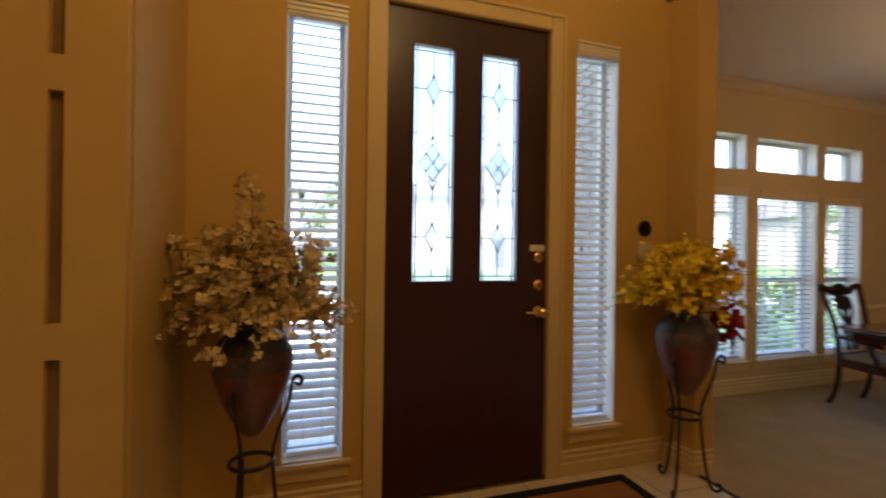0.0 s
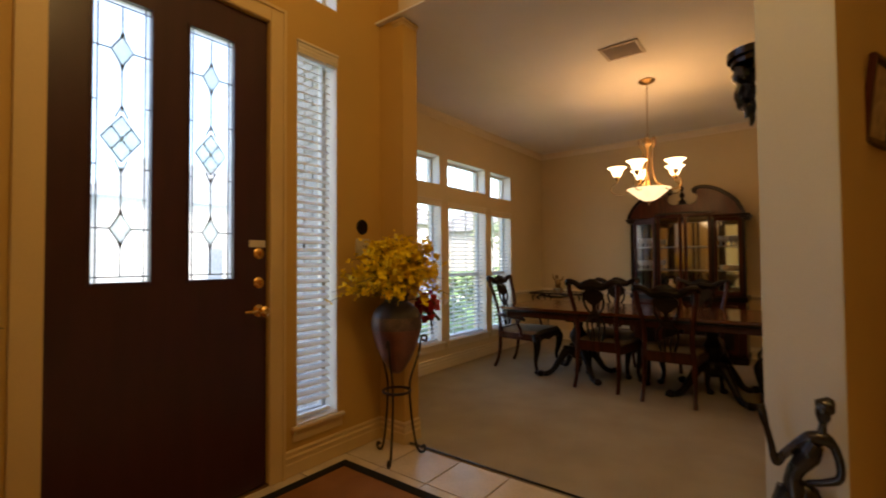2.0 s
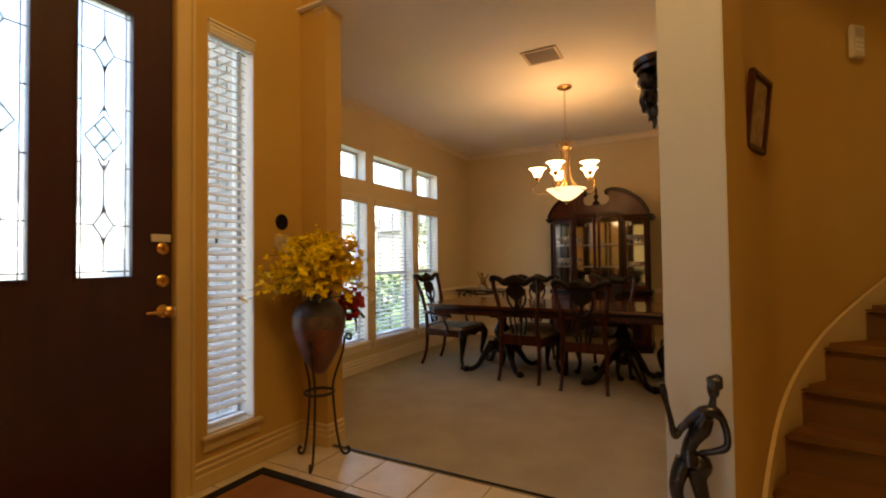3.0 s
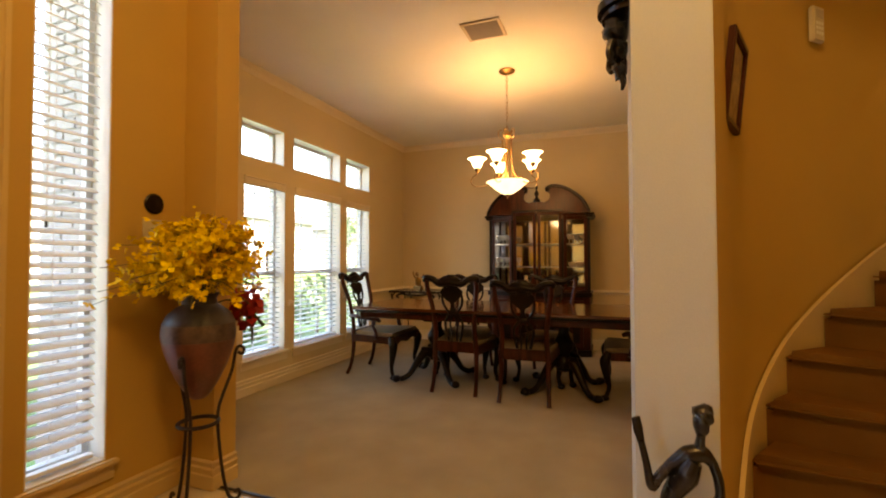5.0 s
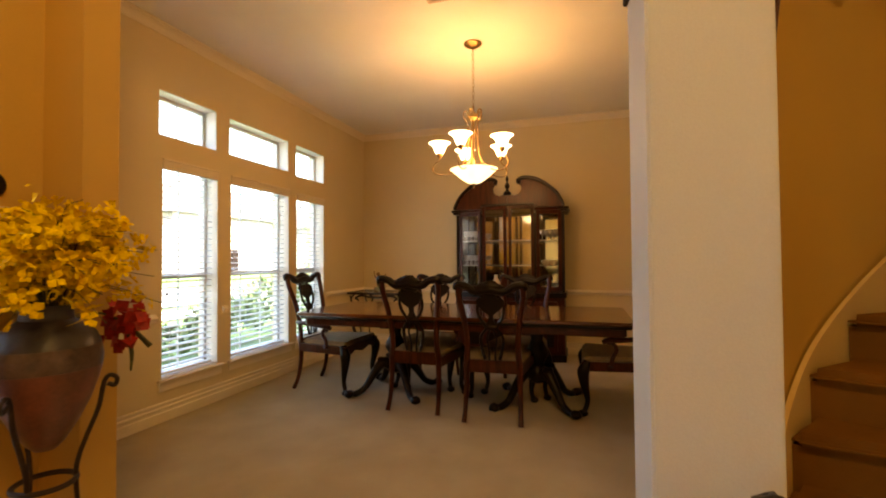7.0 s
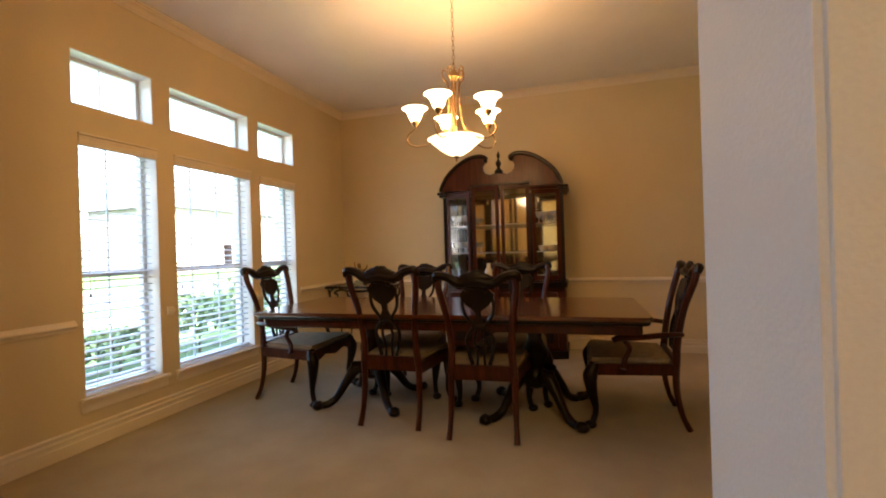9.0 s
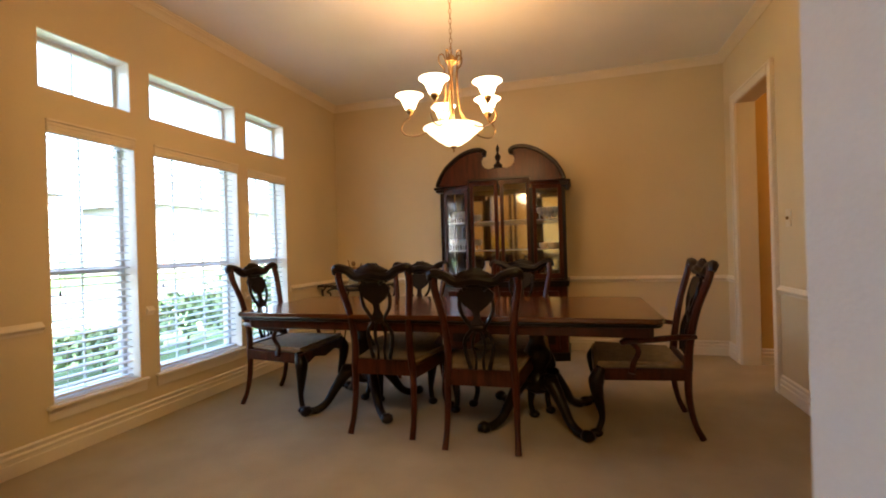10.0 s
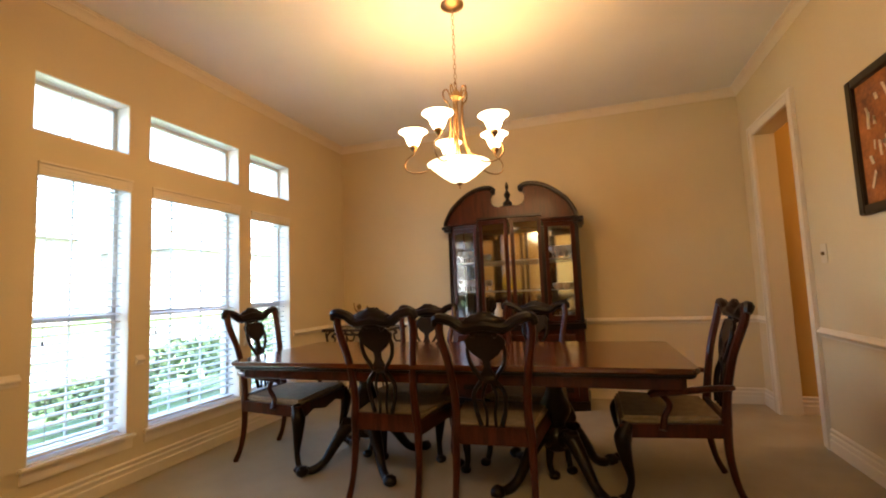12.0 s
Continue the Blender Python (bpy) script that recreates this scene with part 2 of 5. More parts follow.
def bar(bm, pts, rs, n=6, sides=8, flat=1.0):
    """A smooth bar with radii that swell and taper."""
    line = spline(pts, n)
    if not isinstance(rs, (list, tuple)):
        return tube(bm, line, rs, sides, flat)
    xs = np.linspace(0, 1, len(rs))
    return tube(bm, line, [float(np.interp(t, xs, rs)) for t in np.linspace(0, 1, len(line))], sides, flat)


def prism(bm, poly, axis, lo, hi):
    """A flat outline pushed out along an axis; poly holds the other two coordinates in x, y, z order."""
    def at(p, v):
        q = list(p)
        q.insert(axis, v)
        return bm.verts.new(q)
    a, b = [at(p, lo) for p in poly], [at(p, hi) for p in poly]
    n = len(poly)
    fs = [bm.faces.new(a[::-1]), bm.faces.new(b)]
    for k in range(n):
        fs.append(bm.faces.new((a[k], a[(k + 1) % n], b[(k + 1) % n], b[k])))
    return bm


def blob(bm, c, r, n=10, jitter=0.0):
    g = bmesh.ops.create_uvsphere(bm, u_segments=n, v_segments=max(5, n // 2 + 1), radius=1.0)["verts"]
    for v in g:
        k = 1 + jitter * noise.noise(v.co * 2.3 + Vector(c) * 5)
        v.co = Vector((c[0] + v.co.x * r[0] * k, c[1] + v.co.y * r[1] * k, c[2] + v.co.z * r[2] * k))
    return bm


def finish(name, bm, material, smooth=None):
    bmesh.ops.recalc_face_normals(bm, faces=bm.faces)
    me = bpy.data.meshes.new(name)
    bm.to_mesh(me)
    bm.free()
    me.materials.append(M[material])
    if smooth is not False:
        me.shade_smooth()
        me.set_sharp_from_angle(angle=radians(40))
    return me


def part(name, bm, material, parent=None, label="", kind=""):
    """Links a bmesh as one mesh object under a thing or a part."""
    ob = new(name, finish(name, bm, material))
    if parent is not None:
        ob.parent = parent
    return tagged(ob, label=label, kind=kind)


def thing(name, label, category, group="", m=None):
    ob = new(name)
    ob.empty_display_size = 0.1
    if m is not None:
        ob.matrix_world = m
    return tagged(ob, label=label, category=category, group=group)


def structure(name, bm, material, label=""):
    return tagged(part(name, bm, material), label=label, kind="structure")


def bx(*a, bevel=0.0):
    return box(bmesh.new(), *a, bevel=bevel)


# ---- the shell ----
FY, WY, BX, RY, CZ, HZ = 2.42, 3.235, 6.84, -0.87, 2.82, 4.4
WINS = [(3.765, 4.28, 0.30, 1.865), (4.415, 5.205, 0.30, 1.855), (5.33, 5.85, 0.30, 1.835)]
TRAN = [(3.735, 4.26, 2.03, 2.355), (4.395, 5.195, 2.03, 2.345), (5.32, 5.85, 2.01, 2.34)]
SIDE = [(0.315, 0.595, 0.265, 2.43), (1.88, 2.172, 0.265, 2.475)]
SIDET = [(0.315, 0.595, 2.76, 3.20), (1.88, 2.172, 2.76, 3.20)]
DOOR = (0.785, 1.705, 0.0, 2.50)
DOORT = (0.785, 1.705, 2.80, 3.20)


def holed(bm, x0, x1, z0, z1, y0, y1, holes):
    """A wall along x with rectangular holes, built of blocks round them."""
    xs = sorted({x0, x1, *[h[0] for h in holes], *[h[1] for h in holes]})
    for a, b in zip(xs, xs[1:]):
        if a < x0 or b > x1:
            continue
        cuts = sorted((h[2], h[3]) for h in holes if h[0] <= a + 1e-6 and h[1] >= b - 1e-6)
        z = z0
        for lo, hi in cuts:
            if lo > z + 1e-6:
                box(bm, a, y0, z, b, y1, lo)
            z = hi
        if z < z1:
            box(bm, a, y0, z, b, y1, z1)
    bmesh.ops.remove_doubles(bm, verts=bm.verts, dist=1e-5)
    return bm


structure("wall_foyer_front", holed(bmesh.new(), -0.27, 2.54, 0, HZ, FY, FY + 0.2, SIDE + SIDET + [DOOR, DOORT]), "gold")
structure("wall_dining_front", holed(bmesh.new(), 2.68, BX + 0.15, 0, CZ + 0.1, WY, WY + 0.2, WINS + TRAN), "wall")
structure("wall_wing", bx(2.54, 2.20, 0, 2.68, WY + 0.2, HZ), "gold")
structure("wall_dining_back", bx(BX, -1.25, 0, BX + 0.15, WY, CZ + 0.1), "wall")
structure("wall_dining_side", holed(bmesh.new(), 3.95, BX, 0, CZ + 0.1, RY - 0.14, RY, [(5.80, 6.50, 0, 2.27)]), "wall")
structure("column", bx(2.235, 0.066, 0, 2.54, 0.276, HZ, bevel=0.006), "column")
structure("header", bx(2.50, 0.277, CZ + 0.012, 2.66, 2.20, HZ), "wall")
structure("ceiling_dining", bx(2.50, -1.25, CZ, BX + 0.15, WY + 0.2, CZ + 0.012), "ceiling")
structure("ceiling_foyer", bx(-2.4, -3.2, HZ, 5.6, FY + 0.2, HZ + 0.1), "ceiling")
structure("wall_foyer_left", bx(-0.27, 1.77, 0, -0.09, FY, HZ), "gold")
structure("wall_closet", bx(-2.4, 1.80, 2.5, -0.27, 1.95, HZ), "gold")
structure("wall_west", bx(-2.5, -3.2, 0, -2.4, 1.95, HZ), "gold")
structure("wall_south", bx(-2.4, -3.3, 0, 5.6, -3.2, HZ), "gold")
structure("wall_stair_end", bx(5.6, -3.2, 0, 5.7, RY - 0.14, HZ), "gold")
structure("wall_hall", bx(6.56, -3.2, 0, 6.66, RY - 0.14, CZ), "gold")
structure("wall_hall_left", bx(5.7, -3.2, 0, 6.56, -3.1, CZ), "gold")
structure("ceiling_hall", bx(5.7, -3.2, CZ - 0.2, 6.66, RY - 0.14, CZ - 0.1), "ceiling")

CURVE = spline([(2.27, 0.064), (2.50, -0.010), (2.76, -0.082), (3.05, -0.190), (3.30, -0.345), (3.52, -0.525), (3.76, -0.785), (3.98, -1.08), (4.10, -1.50), (4.08, -2.0)], 5)
bm = bmesh.new()
left, right = [], []
for i, p in enumerate(CURVE):
    q = Vector((p[0], p[1], 0))
    a = Vector((*CURVE[max(i - 1, 0)][:2], 0))
    b = Vector((*CURVE[min(i + 1, len(CURVE) - 1)][:2], 0))
    d = (b - a).normalized()
    nrm = Vector((-d.y, d.x, 0))
    left.append(q)
    right.append(q + 0.10 * nrm)
prism(bm, [(v.x, v.y) for v in left] + [(v.x, v.y) for v in right[::-1]], 2, 0, HZ)
structure("wall_stair", bm, "gold")
structure("wall_over_dining", bx(2.66, -0.9, CZ + 0.012, 4.2, 0.1, HZ), "wall")

# floors
structure("floor_dining", bx(2.56, RY - 0.14, -0.05, BX, WY, 0.004), "carpet", "beige cut-pile carpet, lightly tracked")
structure("floor_hall", bx(5.7, -3.2, -0.05, 6.56, RY - 0.14, 0.004), "carpet")
structure("floor_under_stairs", bx(2.56, -3.2, -0.06, 5.7, RY - 0.14, -0.004), "carpet")
structure("floor_foyer", bx(-2.4, -3.2, -0.06, 2.56, FY + 0.2, -0.006), "grout", "sand-coloured grout bed between stone tiles")
bm = bmesh.new()
box(bm, 2.561, 0.31, 0.0, 2.579, 2.2, 0.009, 0.003)
structure("threshold", bm, "darkwood", "narrow dark wood strip between carpet and tile")


# ---- trim ----
def moulding(bm, a, b, prof, inward):
    """A profile (out, up) run from a to b on the floor plan; inward is the side it stands out to."""
    a, b, n = Vector((*a, 0)), Vector((*b, 0)), Vector((*inward, 0))
    r1 = [bm.verts.new(a + n * o + Vector((0, 0, u))) for o, u in prof]
    r2 = [bm.verts.new(b + n * o + Vector((0, 0, u))) for o, u in prof]
    k = len(prof)
    for i in range(k):
        bm.faces.new((r1[i], r1[(i + 1) % k], r2[(i + 1) % k], r2[i]))
    bm.faces.new(r1[::-1])
    bm.faces.new(r2)


BASE = [(0, 0.004), (0.020, 0.004), (0.020, 0.070), (0.014, 0.074), (0.014, 0.090), (0.018, 0.094), (0.018, 0.104), (0.010, 0.110), (0.010, 0.122), (0.013, 0.126), (0.013, 0.132), (0.004, 0.140), (0, 0.140)]
RAIL = [(o, z + 0.012) for o, z in ((0, 0.690), (0.010, 0.692), (0.012, 0.706), (0.022, 0.712), (0.026, 0.722), (0.022, 0.732), (0.012, 0.738), (0.008, 0.748), (0, 0.750))]
CROWN = [(0, CZ - 0.072), (0.009, CZ - 0.072), (0.009, CZ - 0.064), (0.014, CZ - 0.060), (0.018, CZ - 0.046), (0.034, CZ - 0.028), (0.044, CZ - 0.022), (0.044, CZ - 0.015), (0.056, CZ - 0.010), (0.056, CZ - 0.0005), (0, CZ - 0.0005)]


def run(name, prof, legs, material="trim"):
    bm = bmesh.new()
    for a, b, n in legs:
        moulding(bm, a, b, prof, n)
    structure(name, bm, material)


run("crown_moulding", CROWN, [((2.68, WY), (BX, WY), (0, -1)), ((BX, WY), (BX, RY), (-1, 0)), ((3.95, RY), (BX, RY), (0, 1))])
run("baseboard_dining", BASE, [((2.68, WY), (BX, WY), (0, -1)), ((BX, WY), (BX, RY), (-1, 0)), ((3.95, RY), (5.713, RY), (0, 1)), ((6.587, RY), (BX, RY), (0, 1)), ((6.56, RY - 0.14), (6.56, -3.1), (-1, 0))])
run("chair_rail", RAIL, [((2.68, WY), (3.72, WY), (0, -1)), ((4.322, WY), (4.373, WY), (0, -1)), ((5.247, WY), (5.288, WY), (0, -1)), ((5.893, WY), (BX, WY), (0, -1)), ((BX, WY), (BX, RY), (-1, 0)), ((3.95, RY), (5.713, RY), (0, 1)), ((6.587, RY), (BX, RY), (0, 1))])
run("baseboard_foyer", BASE, [((-0.09, FY), (0.69, FY), (0, -1)), ((1.80, FY), (2.54, FY), (0, -1)), ((2.54, FY), (2.54, 2.184), (-1, 0)), ((2.524, 2.20), (2.68, 2.20), (0, -1)), ((-0.09, FY), (-0.09, 1.77), (1, 0))], "gold_trim")
bm = bmesh.new()
box(bm, 2.528, 2.188, 2.790, 2.692, 2.30, 2.812, 0.005)
box(bm, 2.534, 2.194, 2.768, 2.686, 2.29, 2.790, 0.005)
structure("wing_cap", bm, "gold_trim")


def casing(name, x0, x1, z1, y, out, w=0.095, t=0.02, z0=0.0, material="trim"):
    bm = bmesh.new()
    for d, e in ((0, 0), (0.014, 0.008)):
        s = 1 if out > 0 else -1
        ya, yb = sorted((y, y + s * (t - e)))
        if d == 0:
            box(bm, x0 - w, ya, z0, x0, yb, z1 + w, 0.004)
            box(bm, x1, ya, z0, x1 + w, yb, z1 + w, 0.004)
            box(bm, x0, ya, z1, x1, yb, z1 + w, 0.004)
        else:
            yc, yd = sorted((y + s * t, y + s * (t + 0.008)))
            box(bm, x0 - w, yc, z0, x0 - w + 0.022, yd, z1 + w, 0.003)
            box(bm, x1 + w - 0.022, yc, z0, x1 + w, yd, z1 + w, 0.003)
            box(bm, x0 - w + 0.022, yc, z1 + w - 0.022, x1 + w - 0.022, yd, z1 + w, 0.003)
    return structure(name, bm, material)


casing("casing_front_door", 0.785, 1.705, 2.50, FY, -1, material="gold_trim")
casing("casing_dining_opening", 5.80, 6.50, 2.27, RY, 1, w=0.085)


# ---- windows ----
def window(name, x0, x1, z0, z1, y, sill=True, mid=None, bars=0):
    w = structure(name, bx(x0 + 0.001, y + 0.115, z0 + 0.001, x0 + 0.03, y + 0.155, z1 - 0.001), "vinyl")
    bm = bmesh.new()
    box(bm, x1 - 0.03, y + 0.115, z0, x1, y + 0.155, z1)
    box(bm, x0 + 0.03, y + 0.115, z0, x1 - 0.03, y + 0.155, z0 + 0.03)
    box(bm, x0 + 0.03, y + 0.115, z1 - 0.03, x1 - 0.03, y + 0.155, z1)
    if mid:
        box(bm, x0 + 0.03, y + 0.105, mid - 0.02, x1 - 0.03, y + 0.15, mid + 0.02)
    part("window_frame", bm, "vinyl", w)
    if bars:
        for k in range(1, bars):
            xm = x0 + (x1 - x0) * k / bars
            part("glazing_bar", bx(xm - 0.0035, y + 0.128, z0 + 0.03, xm + 0.0035, y + 0.142, (mid or z1) - 0.02 if mid else z1 - 0.03), "vinyl", w)
            if mid:
                part("glazing_bar", bx(xm - 0.0035, y + 0.128, mid + 0.02, xm + 0.0035, y + 0.142, z1 - 0.03), "vinyl", w)
    g = part("pane", bx(x0 + 0.03, y + 0.133, z0 + 0.03, x1 - 0.03, y + 0.137, z1 - 0.03), "glass", w)
    g.visible_shadow = False
    bm = bmesh.new()
    box(bm, x0 + 0.0005, y + 0.002, z0 + 0.0005, x0 + 0.006, y + 0.115, z1 - 0.0005)
    box(bm, x1 - 0.006, y + 0.002, z0 + 0.0005, x1 - 0.0005, y + 0.115, z1 - 0.0005)
    box(bm, x0 + 0.006, y + 0.002, z1 - 0.006, x1 - 0.006, y + 0.115, z1 - 0.0005)
    box(bm, x0 + 0.006, y + 0.002, z0 + 0.0005, x1 - 0.006, y + 0.115, z0 + 0.006)
    part("window_lining", bm, "white", w)
    if sill:
        bm = bmesh.new()
        box(bm, x0 - 0.04, y - 0.035, z0 - 0.025, x1 + 0.04, y - 0.0005, z0, 0.006)
        box(bm, x0 - 0.03, y - 0.014, z0 - 0.085, x1 + 0.03, y - 0.0005, z0 - 0.025, 0.003)
        part("window_sill", bm, "gold_trim" if y == FY else "trim", w)
    return w


def blind(x0, x1, z0, z1, y, tilt, label):
    b = thing("window_blind", label, "window blind", "window blinds")
    bm = bx(x0 + 0.008, y + 0.02, z1 - 0.05, x1 - 0.008, y + 0.075, z1 - 0.006, bevel=0.003)
    part("headrail", bm, "blind", b)
    bm = bx(x0 - 0.006, y - 0.020, z1 - 0.066, x1 + 0.006, y + 0.016, z1 - 0.004, bevel=0.003)
    box(bm, x0 - 0.010, y - 0.030, z1 - 0.004, x1 + 0.010, y + 0.016, z1 + 0.010, 0.003)
    box(bm, x0 - 0.008, y - 0.026, z1 - 0.050, x1 + 0.008, y - 0.0195, z1 - 0.040, 0.002)
    box(bm, x0 - 0.008, y - 0.026, z1 - 0.026, x1 + 0.008, y - 0.0195, z1 - 0.014, 0.002)
    part("valance", bm, "trim", b)
    pitch, wdt = 0.047, x1 - x0 - 0.03
    n = int((z1 - z0 - 0.085) / pitch)
    bm = bmesh.new()
    prof = [(-0.024, -0.001), (-0.012, 0.0012), (0.0, 0.002), (0.012, 0.0012), (0.024, -0.001)]
    top = [[bm.verts.new((sx * wdt / 2, u * math.cos(tilt) - v * math.sin(tilt), u * math.sin(tilt) + v * math.cos(tilt))) for u, v in prof] for sx in (-1, 1)]
    bot = [[bm.verts.new((sx * wdt / 2, u * math.cos(tilt) - (v - 0.0028) * math.sin(tilt), u * math.sin(tilt) + (v - 0.0028) * math.cos(tilt))) for u, v in prof] for sx in (-1, 1)]
    for k in range(4):
        bm.faces.new((top[0][k], top[1][k], top[1][k + 1], top[0][k + 1]))
        bm.faces.new((bot[0][k], bot[0][k + 1], bot[1][k + 1], bot[1][k]))
    for s in (0, 1):
        bm.faces.new(top[s] + bot[s][::-1])
    bm.faces.new((top[0][0], bot[0][0], bot[1][0], top[1][0]))
    bm.faces.new((top[0][4], top[1][4], bot[1][4], bot[0][4]))
    me = finish("slat", bm, "blind")
    for k in range(n):
        o = new("slat", me)
        o.parent = b
        o.location = ((x0 + x1) / 2, y + 0.05, z1 - 0.075 - k * pitch)
    part("bottom_rail", bx(x0 + 0.014, y + 0.028, z0 + 0.008, x1 - 0.014, y + 0.072, z0 + 0.026, bevel=0.004), "blind", b)
    for xc in (x0 + 0.09, x1 - 0.09):
        part("ladder_cord", tube(bmesh.new(), [(xc, y + 0.024, z0 + 0.02), (xc, y + 0.024, z1 - 0.05)], 0.0012, 5), "blind", b)
    part("pull_cord", tube(bmesh.new(), [(x0 + 0.06, y + 0.016, z1 - 0.35 * (z1 - z0) - 0.4), (x0 + 0.06, y + 0.016, z1 - 0.05)], 0.0016, 5), "blind", b)
    part("cord_tassel", lathe(bmesh.new(), [(0.002, 0), (0.006, 0.004), (0.006, 0.02), (0.002, 0.03)], (x0 + 0.06, y + 0.016, z1 - 0.35 * (z1 - z0) - 0.43), 8), "darkwood", b)
    return b


n = 1
for k, (x0, x1, z0, z1) in enumerate(WINS):
    window("window_%d" % n, x0, x1, z0, z1, WY, mid=1.02, bars=2 if k != 1 else 3)
    blind(x0 + 0.008, x1 - 0.008, z0 + 0.008, z1 - 0.008, WY + 0.012, radians(7), "white two-inch slatted blind, open, in a dining room window")
    n += 1
for x0, x1, z0, z1 in TRAN:
    window("window_%d" % n, x0, x1, z0, z1, WY, sill=False, bars=2 if x0 < 4 else 0)
    n += 1
for k, (x0, x1, z0, z1) in enumerate(SIDE):
    window("window_%d" % n, x0, x1, z0, z1, FY)
    blind(x0 + 0.008, x1 - 0.008, z0 + 0.008, z1 - 0.008, FY + 0.012, radians(28), "narrow white slatted blind, open, beside the front door")
    n += 1
for x0, x1, z0, z1 in SIDET + [DOORT]:
    window("window_%d" % n, x0, x1, z0, z1, FY, sill=False)
    n += 1

# ---- front door ----
door = structure("door_1", holed(bmesh.new(), 0.79, 1.70, 0.012, 2.495, FY + 0.012, FY + 0.057, [(0.918, 1.157, 1.095, 2.33), (1.294, 1.53, 1.095, 2.33)]), "door", "dark maroon painted front door with two leaded glass lights")
structure("door_threshold", bx(0.785, FY - 0.01, 0.0, 1.705, FY + 0.2, 0.012), "bronze")


def leaded_light(x0, x1):
    z0, z1, y = 1.095, 2.33, FY + 0.034
    bm = bmesh.new()
    for a, b, c, d in ((x0, z0, x0 + 0.012, z1), (x1 - 0.012, z0, x1, z1), (x0 + 0.012, z0, x1 - 0.012, z0 + 0.012), (x0 + 0.012, z1 - 0.012, x1 - 0.012, z1)):
        box(bm, a, FY + 0.006, b, c, FY + 0.063, d, 0.002)
    part("glass_bead", bm, "door", door)
    g = part("pane", bx(x0 + 0.012, y - 0.003, z0 + 0.012, x1 - 0.012, y + 0.003, z1 - 0.012), "leaded", door)
    g.visible_shadow = False
    bm = bmesh.new()
    xm, r = (x0 + x1) / 2, 0.0034

    def line(p, q):
        tube(bm, [(p[0], y - 0.005, p[1]), (q[0], y - 0.005, q[1])], r, 5)
    bw = 0.032
    xl, xr, zl, zh = x0 + bw, x1 - bw, z0 + 0.035, z1 - 0.035
    for xx in (xl, xr):
        line((xx, z0 + 0.012), (xx, z1 - 0.012))
    for zz in (zl, zh):
        line((x0 + 0.012, zz), (x1 - 0.012, zz))
    for zz in (1.335, 1.60, 1.87, 2.10):
        line((x0 + 0.012, zz), (xl, zz))
        line((xr, zz), (x1 - 0.012, zz))
    for zz, hh, ww, full in ((1.335, 0.065, 0.040, True), (1.72, 0.100, 0.074, False), (2.10, 0.065, 0.040, True)):
        dia = [(xm, zz - hh), (xm + ww, zz), (xm, zz + hh), (xm - ww, zz)]
        for k in range(4):
            line(dia[k], dia[(k + 1) % 4])
        if full:
            line((xl, zz), (xm - ww, zz))
            line((xm + ww, zz), (xr, zz))
        else:
            line(((dia[0][0] + dia[1][0]) / 2, (dia[0][1] + dia[1][1]) / 2), ((dia[2][0] + dia[3][0]) / 2, (dia[2][1] + dia[3][1]) / 2))
            line(((dia[1][0] + dia[2][0]) / 2, (dia[1][1] + dia[2][1]) / 2), ((dia[3][0] + dia[0][0]) / 2, (dia[3][1] + dia[0][1]) / 2))
        g = bmesh.new()
        prism(g, [(p[0], p[1]) for p in dia], 1, y - 0.009, y - 0.004)
        part("bevelled_lozenge", g, "bevel", door)
    line((xm, zl), (xm, 1.27))
    line((xm, 1.40), (xm, 1.605))
    line((xm, 1.835), (xm, 2.035))
    line((xm, 2.165), (xm, zh))
    for zz, ww, hh in ((1.72, 0.046, 0.145), (1.335, 0.018, 0.085), (2.10, 0.018, 0.085)):
        for sz in (-1, 1):
            line((xm - ww * 0.5, zz + sz * hh * 0.62), (xm, zz + sz * hh))
            line((xm + ww * 0.5, zz + sz * hh * 0.62), (xm, zz + sz * hh))
    part("lead_came", bm, "came", door, "dark lead came lines")


leaded_light(0.918, 1.157)
leaded_light(1.294, 1.53)
for zz, nm in ((1.235, "deadbolt"), (1.08, "deadbolt")):
    bm = bmesh.new()
    prof = [(0.030, 0), (0.030, 0.006), (0.022, 0.012), (0.012, 0.014), (0.010, 0.02)]
    lathe(bm, prof, (0, 0, 0), 20)
    box(bm, -0.004, -0.016, 0.018, 0.004, 0.016, 0.030, 0.002)
    bmesh.ops.transform(bm, matrix=Matrix.Translation((1.655, FY + 0.012, zz)) @ Matrix.Rotation(radians(90), 4, "X"), verts=bm.verts)
    part(nm, bm, "brass", door, "polished brass deadbolt")
bm = bmesh.new()
lathe(bm, [(0.032, 0), (0.032, 0.006), (0.014, 0.014), (0.012, 0.045), (0.026, 0.055), (0.028, 0.070), (0.016, 0.080)], (0, 0, 0), 20)
bar(bm, [(0.0, 0, 0.05), (-0.05, 0, 0.055), (-0.10, 0, 0.05)], [0.010, 0.009, 0.007], 4, 8)
bmesh.ops.transform(bm, matrix=Matrix.Translation((1.655, FY + 0.012, 0.933)) @ Matrix.Rotation(radians(90), 4, "X"), verts=bm.verts)
part("door_handle", bm, "brass", door, "polished brass lever handle")
part("security_plate", bx(1.60, FY + 0.002, 1.268, 1.69, FY + 0.012, 1.305, bevel=0.002), "plastic", door, "small ivory plate above the lock")
structure("door_jamb", holed(bmesh.new(), 0.7851, 1.7049, 0.0121, 2.4999, FY + 0.06, FY + 0.199, [(0.80, 1.69, 0.0121, 2.485)]), "door")

